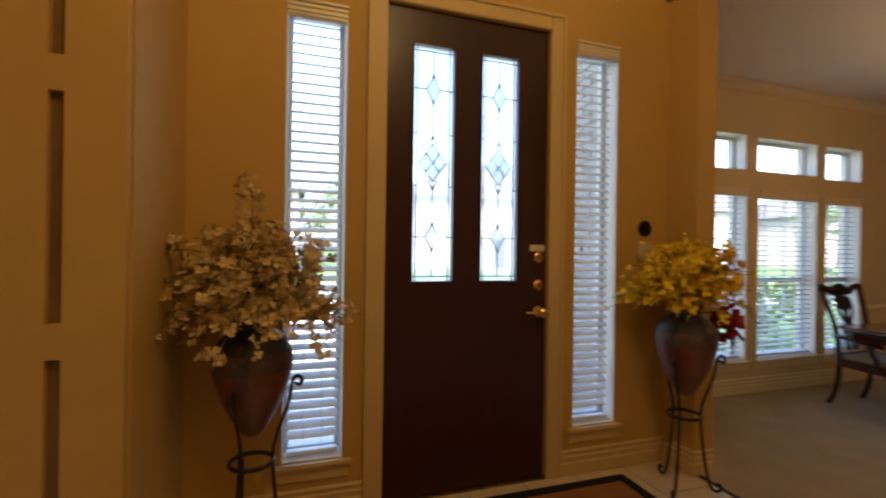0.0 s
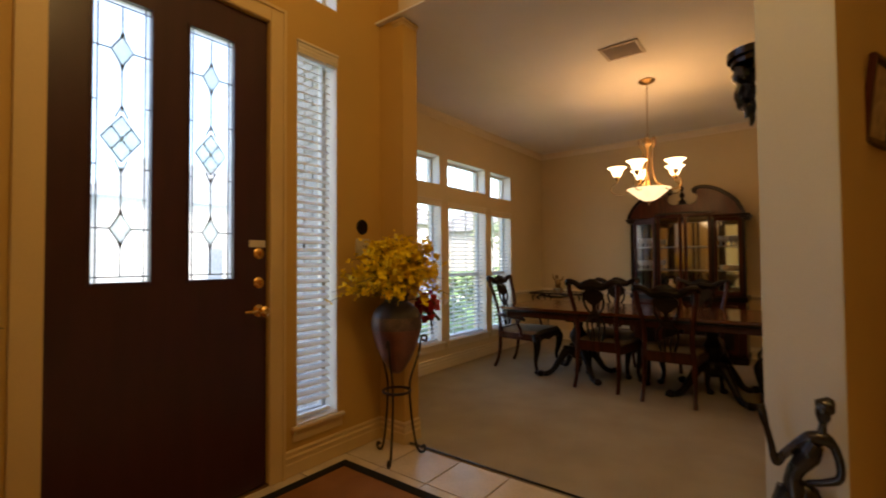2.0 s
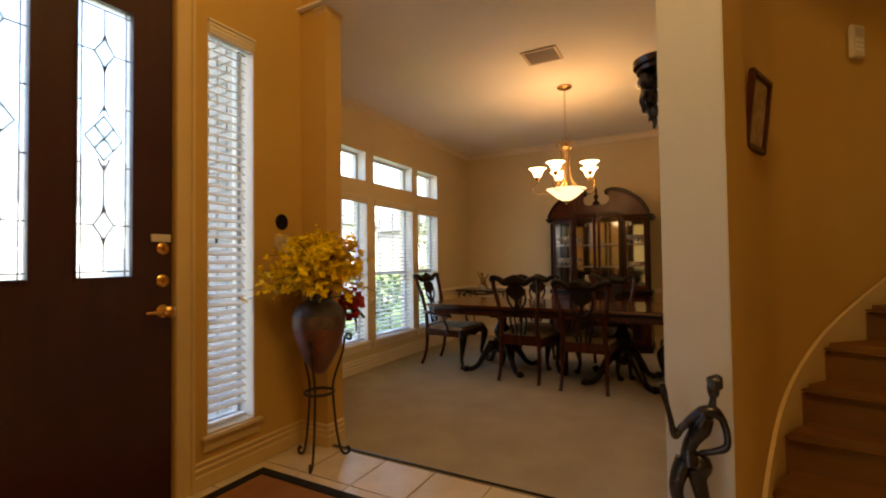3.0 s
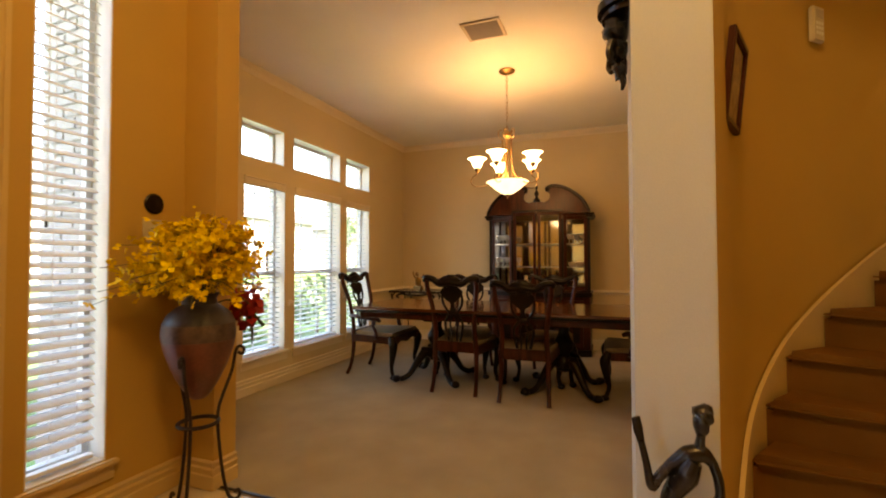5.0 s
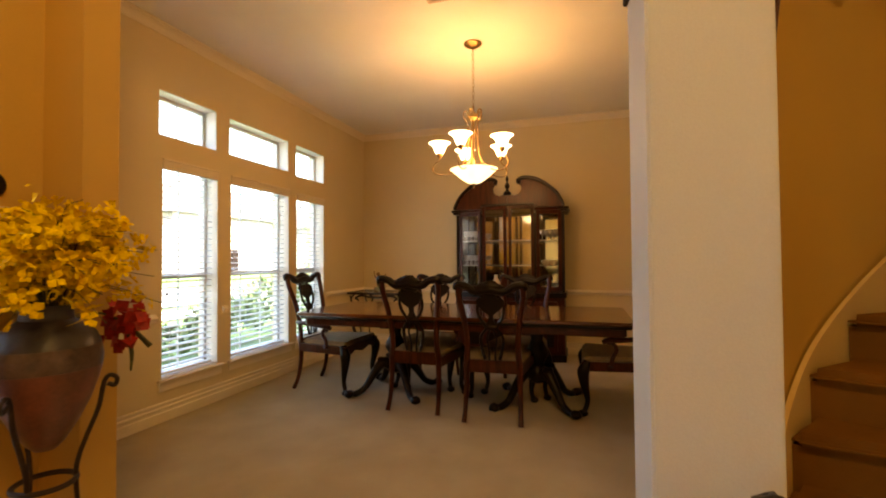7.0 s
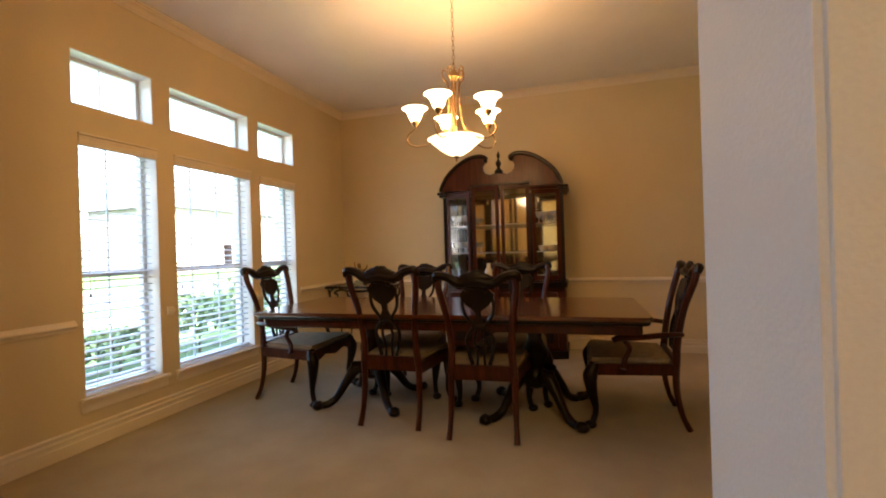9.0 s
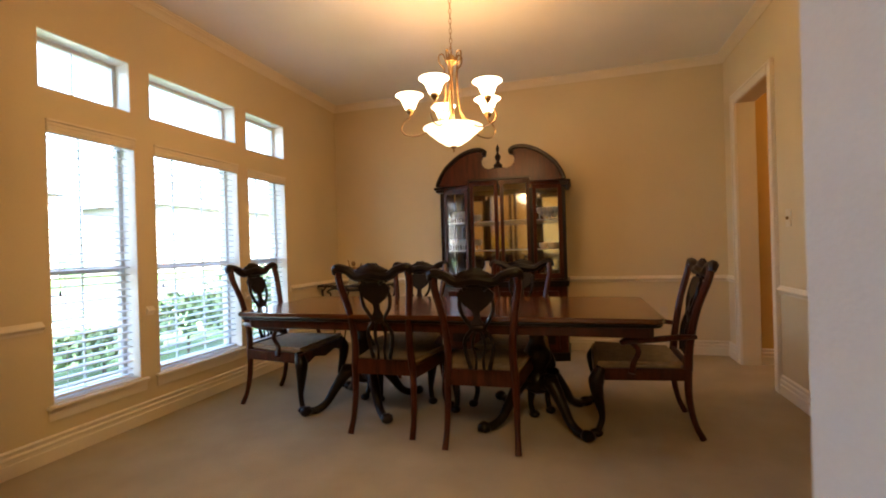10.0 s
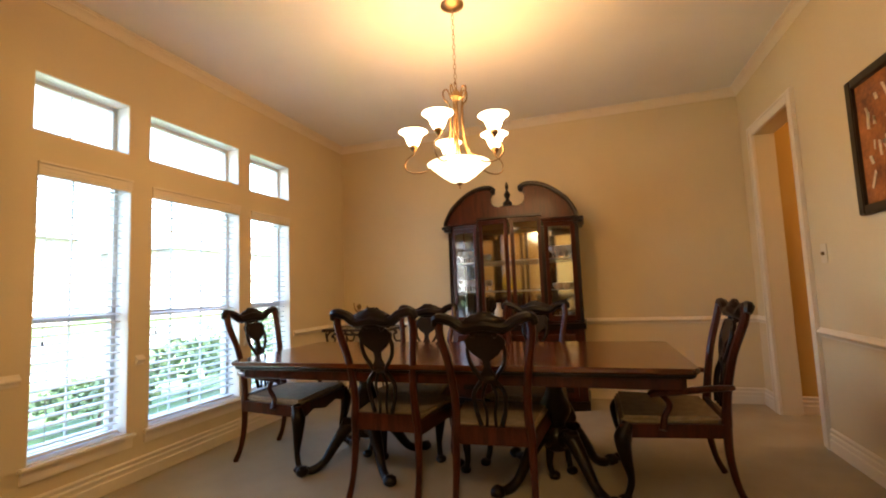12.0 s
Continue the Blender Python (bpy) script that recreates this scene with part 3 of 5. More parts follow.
# closet door at the far side of the foyer
door2 = structure("door_2", holed(bmesh.new(), -0.98, -0.098, 0.01, 2.45, 1.738, 1.768, [(a, b, c, d) for a, b in ((-0.288, -0.250), (-0.76, -0.47)) for c, d in ((0.12, 0.95), (1.05, 1.70), (1.80, 2.36))]), "gold")
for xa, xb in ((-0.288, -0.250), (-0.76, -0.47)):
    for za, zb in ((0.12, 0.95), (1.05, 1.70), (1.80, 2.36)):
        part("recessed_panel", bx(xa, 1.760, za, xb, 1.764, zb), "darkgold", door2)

# ---- stairs ----
SL = [(2.76, -0.095), (2.985, -0.180), (3.165, -0.285), (3.35, -0.41), (3.57, -0.64), (3.79, -0.93), (3.93, -1.25), (3.98, -1.62)]
PIVOT = Vector((2.85, -1.55, 0))
stair = structure("staircase", bx(2.2, -1.9, -0.06, 2.3, -1.8, -0.01), "stair_carpet", "winding staircase covered in brown carpet")
for k in range(8):
    a = Vector((*SL[k], 0))
    b = Vector((*SL[min(k + 1, 7)], 0)) if k < 7 else a + Vector((-0.2, -0.35, 0))
    ia, ib = PIVOT + (a - PIVOT) * 0.12, PIVOT + (b - PIVOT) * 0.12
    a2, ia2 = a + (a - b).normalized() * 0.034, ia + (a - b).normalized() * 0.034
    b3, ib3 = b + (b - a).normalized() * 0.06, ib + (b - a).normalized() * 0.06
    z = 0.18 * (k + 1)
    bm = bmesh.new()
    prism(bm, [(a.x, a.y), (b3.x, b3.y), (ib3.x, ib3.y), (ia.x, ia.y)], 2, max(0.0, z - 0.36), z - 0.05)
    part("riser", bm, "stair_carpet", stair)
    bm = bmesh.new()
    prism(bm, [(a2.x, a2.y), (b3.x, b3.y), (ib3.x, ib3.y), (ia2.x, ia2.y)], 2, z - 0.062, z)
    bmesh.ops.bevel(bm, geom=list(bm.edges), offset=0.028, segments=4, affect="EDGES")
    part("tread", bm, "stair_carpet", stair)
SK = spline([(2.50, -0.014, 0.05), (2.76, -0.086, 0.27), (3.04, -0.192, 0.50), (3.29, -0.348, 0.70), (3.50, -0.530, 0.865), (3.735, -0.800, 1.07), (3.94, -1.10, 1.27), (4.05, -1.5, 1.48)], 6)
bm = bmesh.new()
for i in range(len(SK) - 1):
    a, b = SK[i], SK[i + 1]
    d = Vector((b.x - a.x, b.y - a.y, 0)).normalized()
    q = Vector((d.y, -d.x, 0)) * 0.018
    va = [bm.verts.new(v) for v in (Vector((a.x, a.y, 0)), a, a + q, Vector((a.x, a.y, 0)) + q)]
    vb = [bm.verts.new(v) for v in (Vector((b.x, b.y, 0)), b, b + q, Vector((b.x, b.y, 0)) + q)]
    for j in range(4):
        bm.faces.new((va[j], va[(j + 1) % 4], vb[(j + 1) % 4], vb[j]))
bmesh.ops.remove_doubles(bm, verts=bm.verts, dist=1e-4)
part("skirt_board", bm, "gold_trim", stair, "painted skirt board following the stairs")


# ---- dining chairs ----
def dining_chair(arms, label):
    c = thing("dining_chair", label, "chair", "chairs round the table")
    w = 1.12 if arms else 1.0
    hw = 0.195 * w
    for s in (-1, 1):
        part("back_post", bar(bmesh.new(), [(s * hw * 0.95, -0.235, 0.40), (s * hw * 0.90, -0.250, 0.56), (s * hw * 0.98, -0.285, 0.76), (s * hw * 1.12, -0.335, 0.93), (s * hw * 1.10, -0.355, 1.015)], [0.024, 0.021, 0.020, 0.021, 0.022], 5, 8), "mahogany", c)
        part("leg", bar(bmesh.new(), [(s * hw * 0.95, -0.235, 0.42), (s * hw * 0.96, -0.235, 0.25), (s * hw * 0.98, -0.26, 0.10), (s * hw, -0.30, 0.004)], [0.022, 0.019, 0.016, 0.018], 5, 8), "mahogany", c)
        x, y = s * 0.245 * w, 0.225
        bm = bar(bmesh.new(), [(x * 0.97, y - 0.01, 0.415), (x * 1.04, y + 0.022, 0.34), (x * 1.02, y + 0.015, 0.24), (x * 0.96, y - 0.005, 0.12), (x * 1.0, y + 0.012, 0.05), (x * 1.04, y + 0.03, 0.02)], [0.030, 0.044, 0.032, 0.018, 0.017, 0.026], 5, 10)
        blob(bm, (x * 1.05, y + 0.03, 0.025), (0.034, 0.038, 0.025), 10, 0.1)
        blob(bm, (x * 1.06, y + 0.035, 0.345), (0.020, 0.016, 0.045), 8, 0.5)
        part("leg", bm, "darkwood", c, "carved cabriole leg with ball foot")
    bm = bmesh.new()
    top = [(-hw * 1.22, -0.352, 0.985), (-hw * 1.13, -0.362, 1.020), (-hw * 0.80, -0.362, 1.008), (-hw * 0.50, -0.360, 0.972), (0, -0.362, 0.985), (hw * 0.50, -0.360, 0.972), (hw * 0.80, -0.362, 1.008), (hw * 1.13, -0.362, 1.020), (hw * 1.22, -0.352, 0.985)]
    bar(bm, top, [0.018, 0.028, 0.027, 0.030, 0.038, 0.030, 0.027, 0.028, 0.018], 5, 8)
    part("crest_rail", bm, "darkwood", c, "yoke-shaped crest rail with scrolled ears")
    bm = bmesh.new()
    blob(bm, (0, -0.366, 0.992), (0.106, 0.027, 0.052), 18, 0.3)
    blob(bm, (0, -0.370, 1.024), (0.050, 0.020, 0.028), 12, 0.4)
    for s in (-1, 1):
        blob(bm, (s * 0.092, -0.364, 0.972), (0.036, 0.019, 0.029), 10, 0.4)
        blob(bm, (s * 0.052, -0.358, 0.942), (0.018, 0.014, 0.022), 8, 0.3)
    part("carved_shell", bm, "darkwood", c, "carved shell ornament")
    yb = lambda z: -0.255 - 0.105 * max(0.0, (z - 0.5) / 0.5) ** 1.3
    bm = bmesh.new()
    half = [(0.070, 0.934), (0.080, 0.924), (0.097, 0.905), (0.093, 0.878), (0.062, 0.835), (0.018, 0.80), (0.016, 0.765), (0.030, 0.735), (0.038, 0.72)]
    out = half + [(-x, z) for x, z in half[::-1]]
    f, b = [bm.verts.new((x, yb(z) + 0.008, z)) for x, z in out], [bm.verts.new((x, yb(z) - 0.010, z)) for x, z in out]
    n = len(out)
    for i in range(len(half) - 1):
        j = n - 1 - i
        bm.faces.new((f[i], f[i + 1], f[j - 1], f[j]))
        bm.faces.new((b[i], b[j], b[j - 1], b[i + 1]))
    for i in range(n):
        bm.faces.new((f[i], b[i], b[(i + 1) % n], f[(i + 1) % n]))
    part("splat_urn", bm, "darkwood", c)
    for s in (-1, 1):
        part("splat_loop", bar(bmesh.new(), [(s * 0.066, yb(0.91), 0.915), (s * 0.088, yb(0.85), 0.855), (s * 0.080, yb(0.78), 0.785), (s * 0.045, yb(0.73), 0.725), (s * 0.030, yb(0.69), 0.69)], [0.010, 0.011, 0.011, 0.011, 0.012], 5, 8), "darkwood", c)
        part("splat_loop", bar(bmesh.new(), [(s * 0.030, yb(0.70), 0.70), (s * 0.075, yb(0.63), 0.63), (s * 0.072, yb(0.55), 0.55), (s * 0.050, yb(0.47), 0.465)], [0.012, 0.011, 0.011, 0.013], 5, 8), "darkwood", c)
        part("splat_rib", bar(bmesh.new(), [(s * 0.012, yb(0.69), 0.69), (s * 0.034, yb(0.61), 0.61), (s * 0.020, yb(0.53), 0.53), (s * 0.022, yb(0.46), 0.46)], 0.008, 5, 8), "darkwood", c)
    bm = bmesh.new()
    blob(bm, (0, yb(0.705), 0.705), (0.045, 0.014, 0.024), 12, 0.2)
    part("splat_knot", bm, "darkwood", c)
    bm = bmesh.new()
    fw, rw = 0.265 * w, 0.20 * w
    apron = [(-fw, 0.415), (fw, 0.415), (fw, 0.355), (fw * 0.72, 0.335), (fw * 0.45, 0.362), (fw * 0.2, 0.345), (0, 0.332), (-fw * 0.2, 0.345), (-fw * 0.45, 0.362), (-fw * 0.72, 0.335), (-fw, 0.355)]
    prism(bm, apron, 1, 0.235, 0.258)
    for s in (-1, 1):
        vs = [(s * rw, -0.245), (s * fw, 0.235), (s * (fw - 0.024), 0.235), (s * (rw - 0.024), -0.245)]
        prism(bm, vs, 2, 0.345, 0.415)
    box(bm, -rw + 0.024, -0.245, 0.36, rw - 0.024, -0.222, 0.455, 0.003)
    part("seat_frame", bm, "mahogany", c)
    bm = bmesh.new()
    prism(bm, [(-rw + 0.004, -0.215), (rw - 0.004, -0.215), (fw - 0.006, 0.25), (-fw + 0.006, 0.25)], 2, 0.415, 0.452)
    bmesh.ops.bevel(bm, geom=[e for e in bm.edges], offset=0.016, segments=3, affect="EDGES")
    part("seat", bm, "seat", c, "tan striped upholstered seat pad")
    if arms:
        for s in (-1, 1):
            part("armrest", bar(bmesh.new(), [(s * hw * 0.98, -0.275, 0.600), (s * hw * 1.25, -0.17, 0.606), (s * hw * 1.36, -0.02, 0.592), (s * hw * 1.34, 0.075, 0.585), (s * hw * 1.36, 0.115, 0.568)], [0.014, 0.018, 0.018, 0.022, 0.016], 5, 8), "mahogany", c)
            part("arm_support", bar(bmesh.new(), [(s * hw * 1.32, 0.06, 0.580), (s * hw * 1.24, 0.02, 0.52), (s * hw * 1.18, 0.045, 0.45), (s * fw * 0.97, 0.06, 0.39)], [0.014, 0.015, 0.016, 0.019], 5, 8), "mahogany", c)
    return c


side_chair = dining_chair(False, "dark mahogany side chair with tan seat at the table")
LOW = Matrix.Diagonal((1, 1, 0.968, 1))
side_chair.matrix_world = pose(4.72, 1.60, 0.004, 0, 0, -90) @ LOW
copy_thing(side_chair, pose(4.65, 1.008, 0.004, 0, 0, -87) @ LOW)
copy_thing(side_chair, pose(5.26, 1.74, 0.004, 0, 0, 92) @ LOW)
copy_thing(side_chair, pose(5.27, 0.92, 0.004, 0, 0, 88) @ LOW)
arm_chair = dining_chair(True, "dark mahogany armchair with tan seat at the table")
arm_chair.matrix_world = pose(4.95, 2.535, 0.004, 0, 0, 180) @ LOW
copy_thing(arm_chair, pose(4.99, 0.15, 0.004, 0, 0, 0) @ LOW)

# ---- dining table ----
TZ = 0.711
TABLE = pose(4.91, 1.34, 0.004, 0, 0, 0)
table = thing("dining_table", "long polished mahogany double-pedestal dining table with carved legs", "table", m=TABLE)
L2, W2 = 1.27, 0.487


def slab(bm, hx, hy, z0, z1, bevel):
    prism(bm, [(-hx + 0.03, -hy), (hx - 0.03, -hy), (hx, -hy + 0.03), (hx, hy - 0.03), (hx - 0.03, hy), (-hx + 0.03, hy), (-hx, hy - 0.03), (-hx, -hy + 0.03)], 2, z0, z1)
    bmesh.ops.bevel(bm, geom=list(bm.edges), offset=bevel, segments=2, affect="EDGES")
    return bm


part("tabletop", slab(bmesh.new(), W2, L2, TZ - 0.026, TZ, 0.006), "mahogany_top", table, "polished red-brown tabletop with a moulded edge")
part("edge_moulding", slab(bmesh.new(), W2 - 0.014, L2 - 0.014, TZ - 0.048, TZ - 0.0262, 0.007), "darkwood", table)
part("apron", slab(bmesh.new(), W2 - 0.05, L2 - 0.05, TZ - 0.105, TZ - 0.0482, 0.006), "mahogany", table)
for s in (-1, 1):
    yc = s * 0.60
    bm = bmesh.new()
    lathe(bm, [(0.10, 0.585), (0.10, 0.56), (0.055, 0.545), (0.045, 0.50), (0.060, 0.46), (0.085, 0.42), (0.088, 0.38), (0.060, 0.33), (0.050, 0.30), (0.075, 0.27), (0.085, 0.24), (0.070, 0.18), (0.03, 0.16)], (0, yc, 0), 24)
    box(bm, -0.20, yc - 0.06, 0.5605, 0.20, yc + 0.06, 0.584, 0.006)
    part("pedestal", bm, "darkwood", table, "turned and carved pedestal column")
    for k in range(4):
        a = radians(45 + 90 * k)
        dx, dy = 0.92 * math.cos(a), 0.92 * math.sin(a)
        pts = [(0.05 * dx, yc + 0.05 * dy, 0.235), (0.13 * dx, yc + 0.13 * dy, 0.255), (0.22 * dx, yc + 0.22 * dy, 0.165), (0.30 * dx, yc + 0.30 * dy, 0.065), (0.38 * dx, yc + 0.38 * dy, 0.028), (0.44 * dx, yc + 0.44 * dy, 0.040)]
        bm = bar(bmesh.new(), pts, [0.050, 0.046, 0.034, 0.026, 0.026, 0.020], 6, 10)
        blob(bm, (0.445 * dx, yc + 0.445 * dy, 0.032), (0.042, 0.042, 0.032), 10, 0.2)
        blob(bm, (0.14 * dx, yc + 0.14 * dy, 0.275), (0.045, 0.045, 0.030), 10, 0.4)
        part("leg", bm, "darkwood", table, "sweeping carved leg ending in a claw foot")

# ---- china cabinet ----
CBX, CBY, CSY, CSZ = 6.31, 1.187, 0.865, 0.97
cab = thing("china_cabinet", "tall mahogany china cabinet with arched bonnet and glass doors", "china cabinet", m=pose(CBX, CBY, 0.004) @ Matrix.Diagonal((1, CSY, CSZ, 1)))
BK = 0.50


def plan(hw, f, side, back):
    return [(f + 0.10, -hw), (f + 0.03, -hw * 0.62), (f, -hw * 0.30), (f, hw * 0.30), (f + 0.03, hw * 0.62), (f + 0.10, hw), (back, hw), (back, -hw)]


part("base_cabinet", prism(bmesh.new(), plan(0.70, -0.02, 0, BK), 2, 0.08, 0.72), "mahogany", cab)
part("plinth", prism(bmesh.new(), plan(0.715, -0.035, 0, BK), 2, 0.0, 0.08), "darkwood", cab)
for s in (-0.47, -0.155, 0.155, 0.47):
    off = 0.03 if abs(s) > 0.3 else -0.001
    d = part("base_door", bx(-0.036 + off, s - 0.145, 0.12, -0.018 + off + 0.02, s + 0.145, 0.68, bevel=0.005), "mahogany", cab)
    part("raised_panel", bx(-0.044 + off, s - 0.10, 0.17, -0.0362 + off, s + 0.10, 0.63, bevel=0.004), "darkwood", d)
    bm = bmesh.new()
    blob(bm, (-0.058 + off, s + (0.115 if s < 0 else -0.115), 0.45), (0.012, 0.012, 0.012), 10)
    part("knob", bm, "bronze", d, "small brass knob")
part("waist_moulding", prism(bmesh.new(), plan(0.722, -0.045, 0, BK), 2, 0.72, 0.775), "darkwood", cab)
part("upper_back", bx(BK - 0.02, -0.665, 0.775, BK, 0.665, 1.744), "mahogany", cab)
part("mirror", bx(BK - 0.026, -0.64, 0.80, BK - 0.0205, 0.64, 1.73), "mirror", cab, "mirrored back panel")
for s in (-1, 1):
    part("side_panel", bx(0.105, min(s * 0.665, s * 0.68), 0.775, BK, max(s * 0.665, s * 0.68), 1.69), "mahogany", cab)
part("upper_bottom", prism(bmesh.new(), plan(0.66, 0.02, 0, BK - 0.03), 2, 0.7752, 0.79), "mahogany", cab)
part("upper_top", prism(bmesh.new(), plan(0.66, 0.04, 0, BK - 0.03), 2, 1.734, 1.7445), "mahogany", cab)
FR = [(0.10, -0.68), (0.03, -0.43), (-0.005, -0.215), (-0.005, 0.0), (-0.005, 0.215), (0.03, 0.43), (0.10, 0.68)]
segs = [((0.10, -0.665), (0.035, -0.36)), ((0.03, -0.335), (0.0, -0.012)), ((0.0, 0.012), (0.03, 0.335)), ((0.035, 0.36), (0.10, 0.665))]
for a, b in segs:
    a, b = Vector((*a, 0)), Vector((*b, 0))
    d = (b - a).normalized()
    nrm = Vector((-d.y, d.x, 0))
    ln = (b - a).length
    R = Matrix.Translation(a) @ Matrix(((d.x, nrm.x, 0, 0), (d.y, nrm.y, 0, 0), (0, 0, 1, 0), (0, 0, 0, 1)))
    bm = bmesh.new()
    st = 0.040
    top = 1.776 if abs(a.y + b.y) < 0.5 else 1.715
    for q in ((0, -0.011, 0.795, st, 0.011, top), (ln - st, -0.011, 0.795, ln, 0.011, top), (st, -0.011, 0.795, ln - st, 0.011, 0.845), (st, -0.011, top - 0.042, ln - st, 0.011, top)):
        box(bm, *q, bevel=0.003)
    bmesh.ops.transform(bm, matrix=R, verts=bm.verts)
    dr = part("glass_door", bm, "mahogany", cab)
    bm = bmesh.new()
    box(bm, st, -0.002, 0.845, ln - st, 0.002, top - 0.042)
    bmesh.ops.transform(bm, matrix=R, verts=bm.verts)
    g = part("pane", bm, "cabglass", dr)
    g.visible_shadow = False
for y0 in (-0.348, 0.348):
    part("pilaster", bx(0.012, y0 - 0.018, 0.79, 0.045, y0 + 0.018, 1.68, bevel=0.004), "darkwood", cab)
for s in (-1, 1):
    part("corner_post", bx(0.085, s * 0.69 - 0.018, 0.775, 0.125, s * 0.69 + 0.018, 1.69, bevel=0.005), "darkwood", cab)
for z in (1.08, 1.37):
    g = part("shelf", prism(bmesh.new(), plan(0.645, 0.035, 0, BK - 0.03), 2, z, z + 0.008), "crystal", cab, "glass shelf")
for s in (-1, 1):
    part("upper_frieze", prism(bmesh.new(), [(0.018, s * 0.346), (0.078, s * 0.70), (BK, s * 0.70), (BK, s * 0.681), (0.12, s * 0.681), (0.05, s * 0.346)], 2, 1.716, 1.7451), "mahogany", cab)
for s in (-1, 1):
    ya, yb = sorted((s * 0.66, s * 0.745))
    bm = box(bmesh.new(), 0.045, ya, 1.695, BK, yb, 1.72, 0.005)
    ya, yb = sorted((s * 0.65, s * 0.765))
    box(bm, 0.030, ya, 1.7202, BK, yb, 1.748, 0.006)
    part("cornice", bm, "darkwood", cab, "moulded corner of the cornice")
for s in (-1, 1):
    arc = [(0.70, 1.7452), (0.69, 1.79), (0.62, 1.90), (0.52, 1.985), (0.42, 2.045), (0.32, 2.080), (0.22, 2.090), (0.16, 2.075), (0.130, 2.05), (0.135, 2.02), (0.165, 2.015), (0.185, 1.98), (0.180, 1.94), (0.150, 1.905), (0.10, 1.89), (0.05, 1.90), (0.0005, 1.925), (0.0005, 1.777), (0.345, 1.777), (0.345, 1.7452)]
    part("bonnet", prism(bmesh.new(), [(s * y, z) for y, z in arc], 0, -0.005, 0.03), "mahogany", cab, "arched bonnet with scrolled opening")
    rim = [(-0.012, s * y, z) for y, z in arc[:9]]
    bm = bar(bmesh.new(), rim, 0.022, 3, 8)
    blob(bm, (-0.015, s * 0.148, 2.045), (0.028, 0.028, 0.026), 12)
    part("bonnet_rim", bm, "darkwood", cab)
part("bonnet_frieze", bx(-0.016, -0.345, 1.7772, -0.0052, 0.345, 1.800, bevel=0.003), "darkwood", cab)
part("bonnet_roof", bx(0.031, -0.69, 1.7455, BK, 0.69, 1.775), "mahogany", cab)
bm = lathe(bmesh.new(), [(0.045, 0), (0.05, 0.03), (0.022, 0.055), (0.016, 0.07), (0.030, 0.095), (0.034, 0.115), (0.018, 0.14), (0.010, 0.155), (0.018, 0.175), (0.020, 0.195), (0.008, 0.225), (0.003, 0.235)], (0.012, 0, 1.895), 18)
part("finial", bm, "darkwood", cab, "turned urn finial")

rnd = random.Random(5)


def goblet():
    return lathe(bmesh.new(), [(0.024, 0), (0.024, 0.003), (0.004, 0.008), (0.004, 0.05), (0.022, 0.065), (0.028, 0.09), (0.026, 0.115), (0.024, 0.115), (0.026, 0.09), (0.003, 0.062)], (0, 0, 0), 12)


gl = thing("wine_glass", "clear crystal wine glass on a cabinet shelf", "wine glass", "glassware in the cabinet", pose(CBX + 0.16, CBY - 0.60 * CSY, 0.005 + 1.378 * CSZ))
part("bowl", goblet(), "crystal", gl)
spots = []
for z in (1.0925, 1.3825):
    for ys in (np.linspace(-0.60, -0.42, 4), np.linspace(0.42, 0.60, 4)):
        for y in ys:
            for x in (0.17, 0.25):
                spots.append((CBX + x + rnd.uniform(-0.01, 0.01), CBY + float(y) * CSY, 0.005 + (z - 0.0045) * CSZ))
for p in spots[1:]:
    if p[1] < CBY and p[2] < 1.2:
        continue
    copy_thing(gl, pose(*p))
cup = thing("china_cup", "white china cup on a cabinet shelf", "cup", "china in the cabinet", pose(CBX + 0.2, CBY + 0.55 * CSY, 0.7715))
part("body", lathe(bmesh.new(), [(0.018, 0), (0.03, 0.012), (0.036, 0.045), (0.034, 0.045), (0.026, 0.014), (0.004, 0.008)], (0, 0, 0), 14), "white", cup)
for y in (0.44, -0.45, -0.53, -0.61):
    copy_thing(cup, pose(CBX + 0.2, CBY + y * CSY, 0.7715))
for y, z, r in ((-0.56, 1.0925, 0.055), (-0.46, 1.0925, 0.05)):
    b = thing("china_bowl", "pale green china bowl on a cabinet shelf", "bowl", "china in the cabinet", pose(CBX + 0.2, CBY + y * CSY, 0.005 + (z - 0.0045) * CSZ))
    part("body", lathe(bmesh.new(), [(r * 0.5, 0), (r * 0.9, 0.02), (r, 0.055), (r * 0.95, 0.055), (r * 0.8, 0.02), (0.004, 0.01)], (0, 0, 0), 16), "plastic", b)
jug = thing("china_jug", "white china jug on the lowest cabinet shelf", "jug", m=pose(CBX + 0.2, CBY + 0.17, 0.7715))
part("body", lathe(bmesh.new(), [(0.035, 0), (0.045, 0.03), (0.045, 0.09), (0.022, 0.13), (0.020, 0.16), (0.026, 0.175), (0.004, 0.17)], (0, 0, 0), 18), "white", jug)
jar = thing("china_jar", "cream china jar on the lowest cabinet shelf", "jar", m=pose(CBX + 0.2, CBY + 0.09, 0.7715))
part("body", lathe(bmesh.new(), [(0.03, 0), (0.038, 0.03), (0.038, 0.08), (0.02, 0.10), (0.012, 0.125), (0.004, 0.13)], (0, 0, 0), 18), "plastic", jar)
fern = thing("small_plant", "small yellow-green silk plant in the cabinet", "plant", m=pose(CBX + 0.2, CBY - 0.16, 0.7715))
bm = bmesh.new()
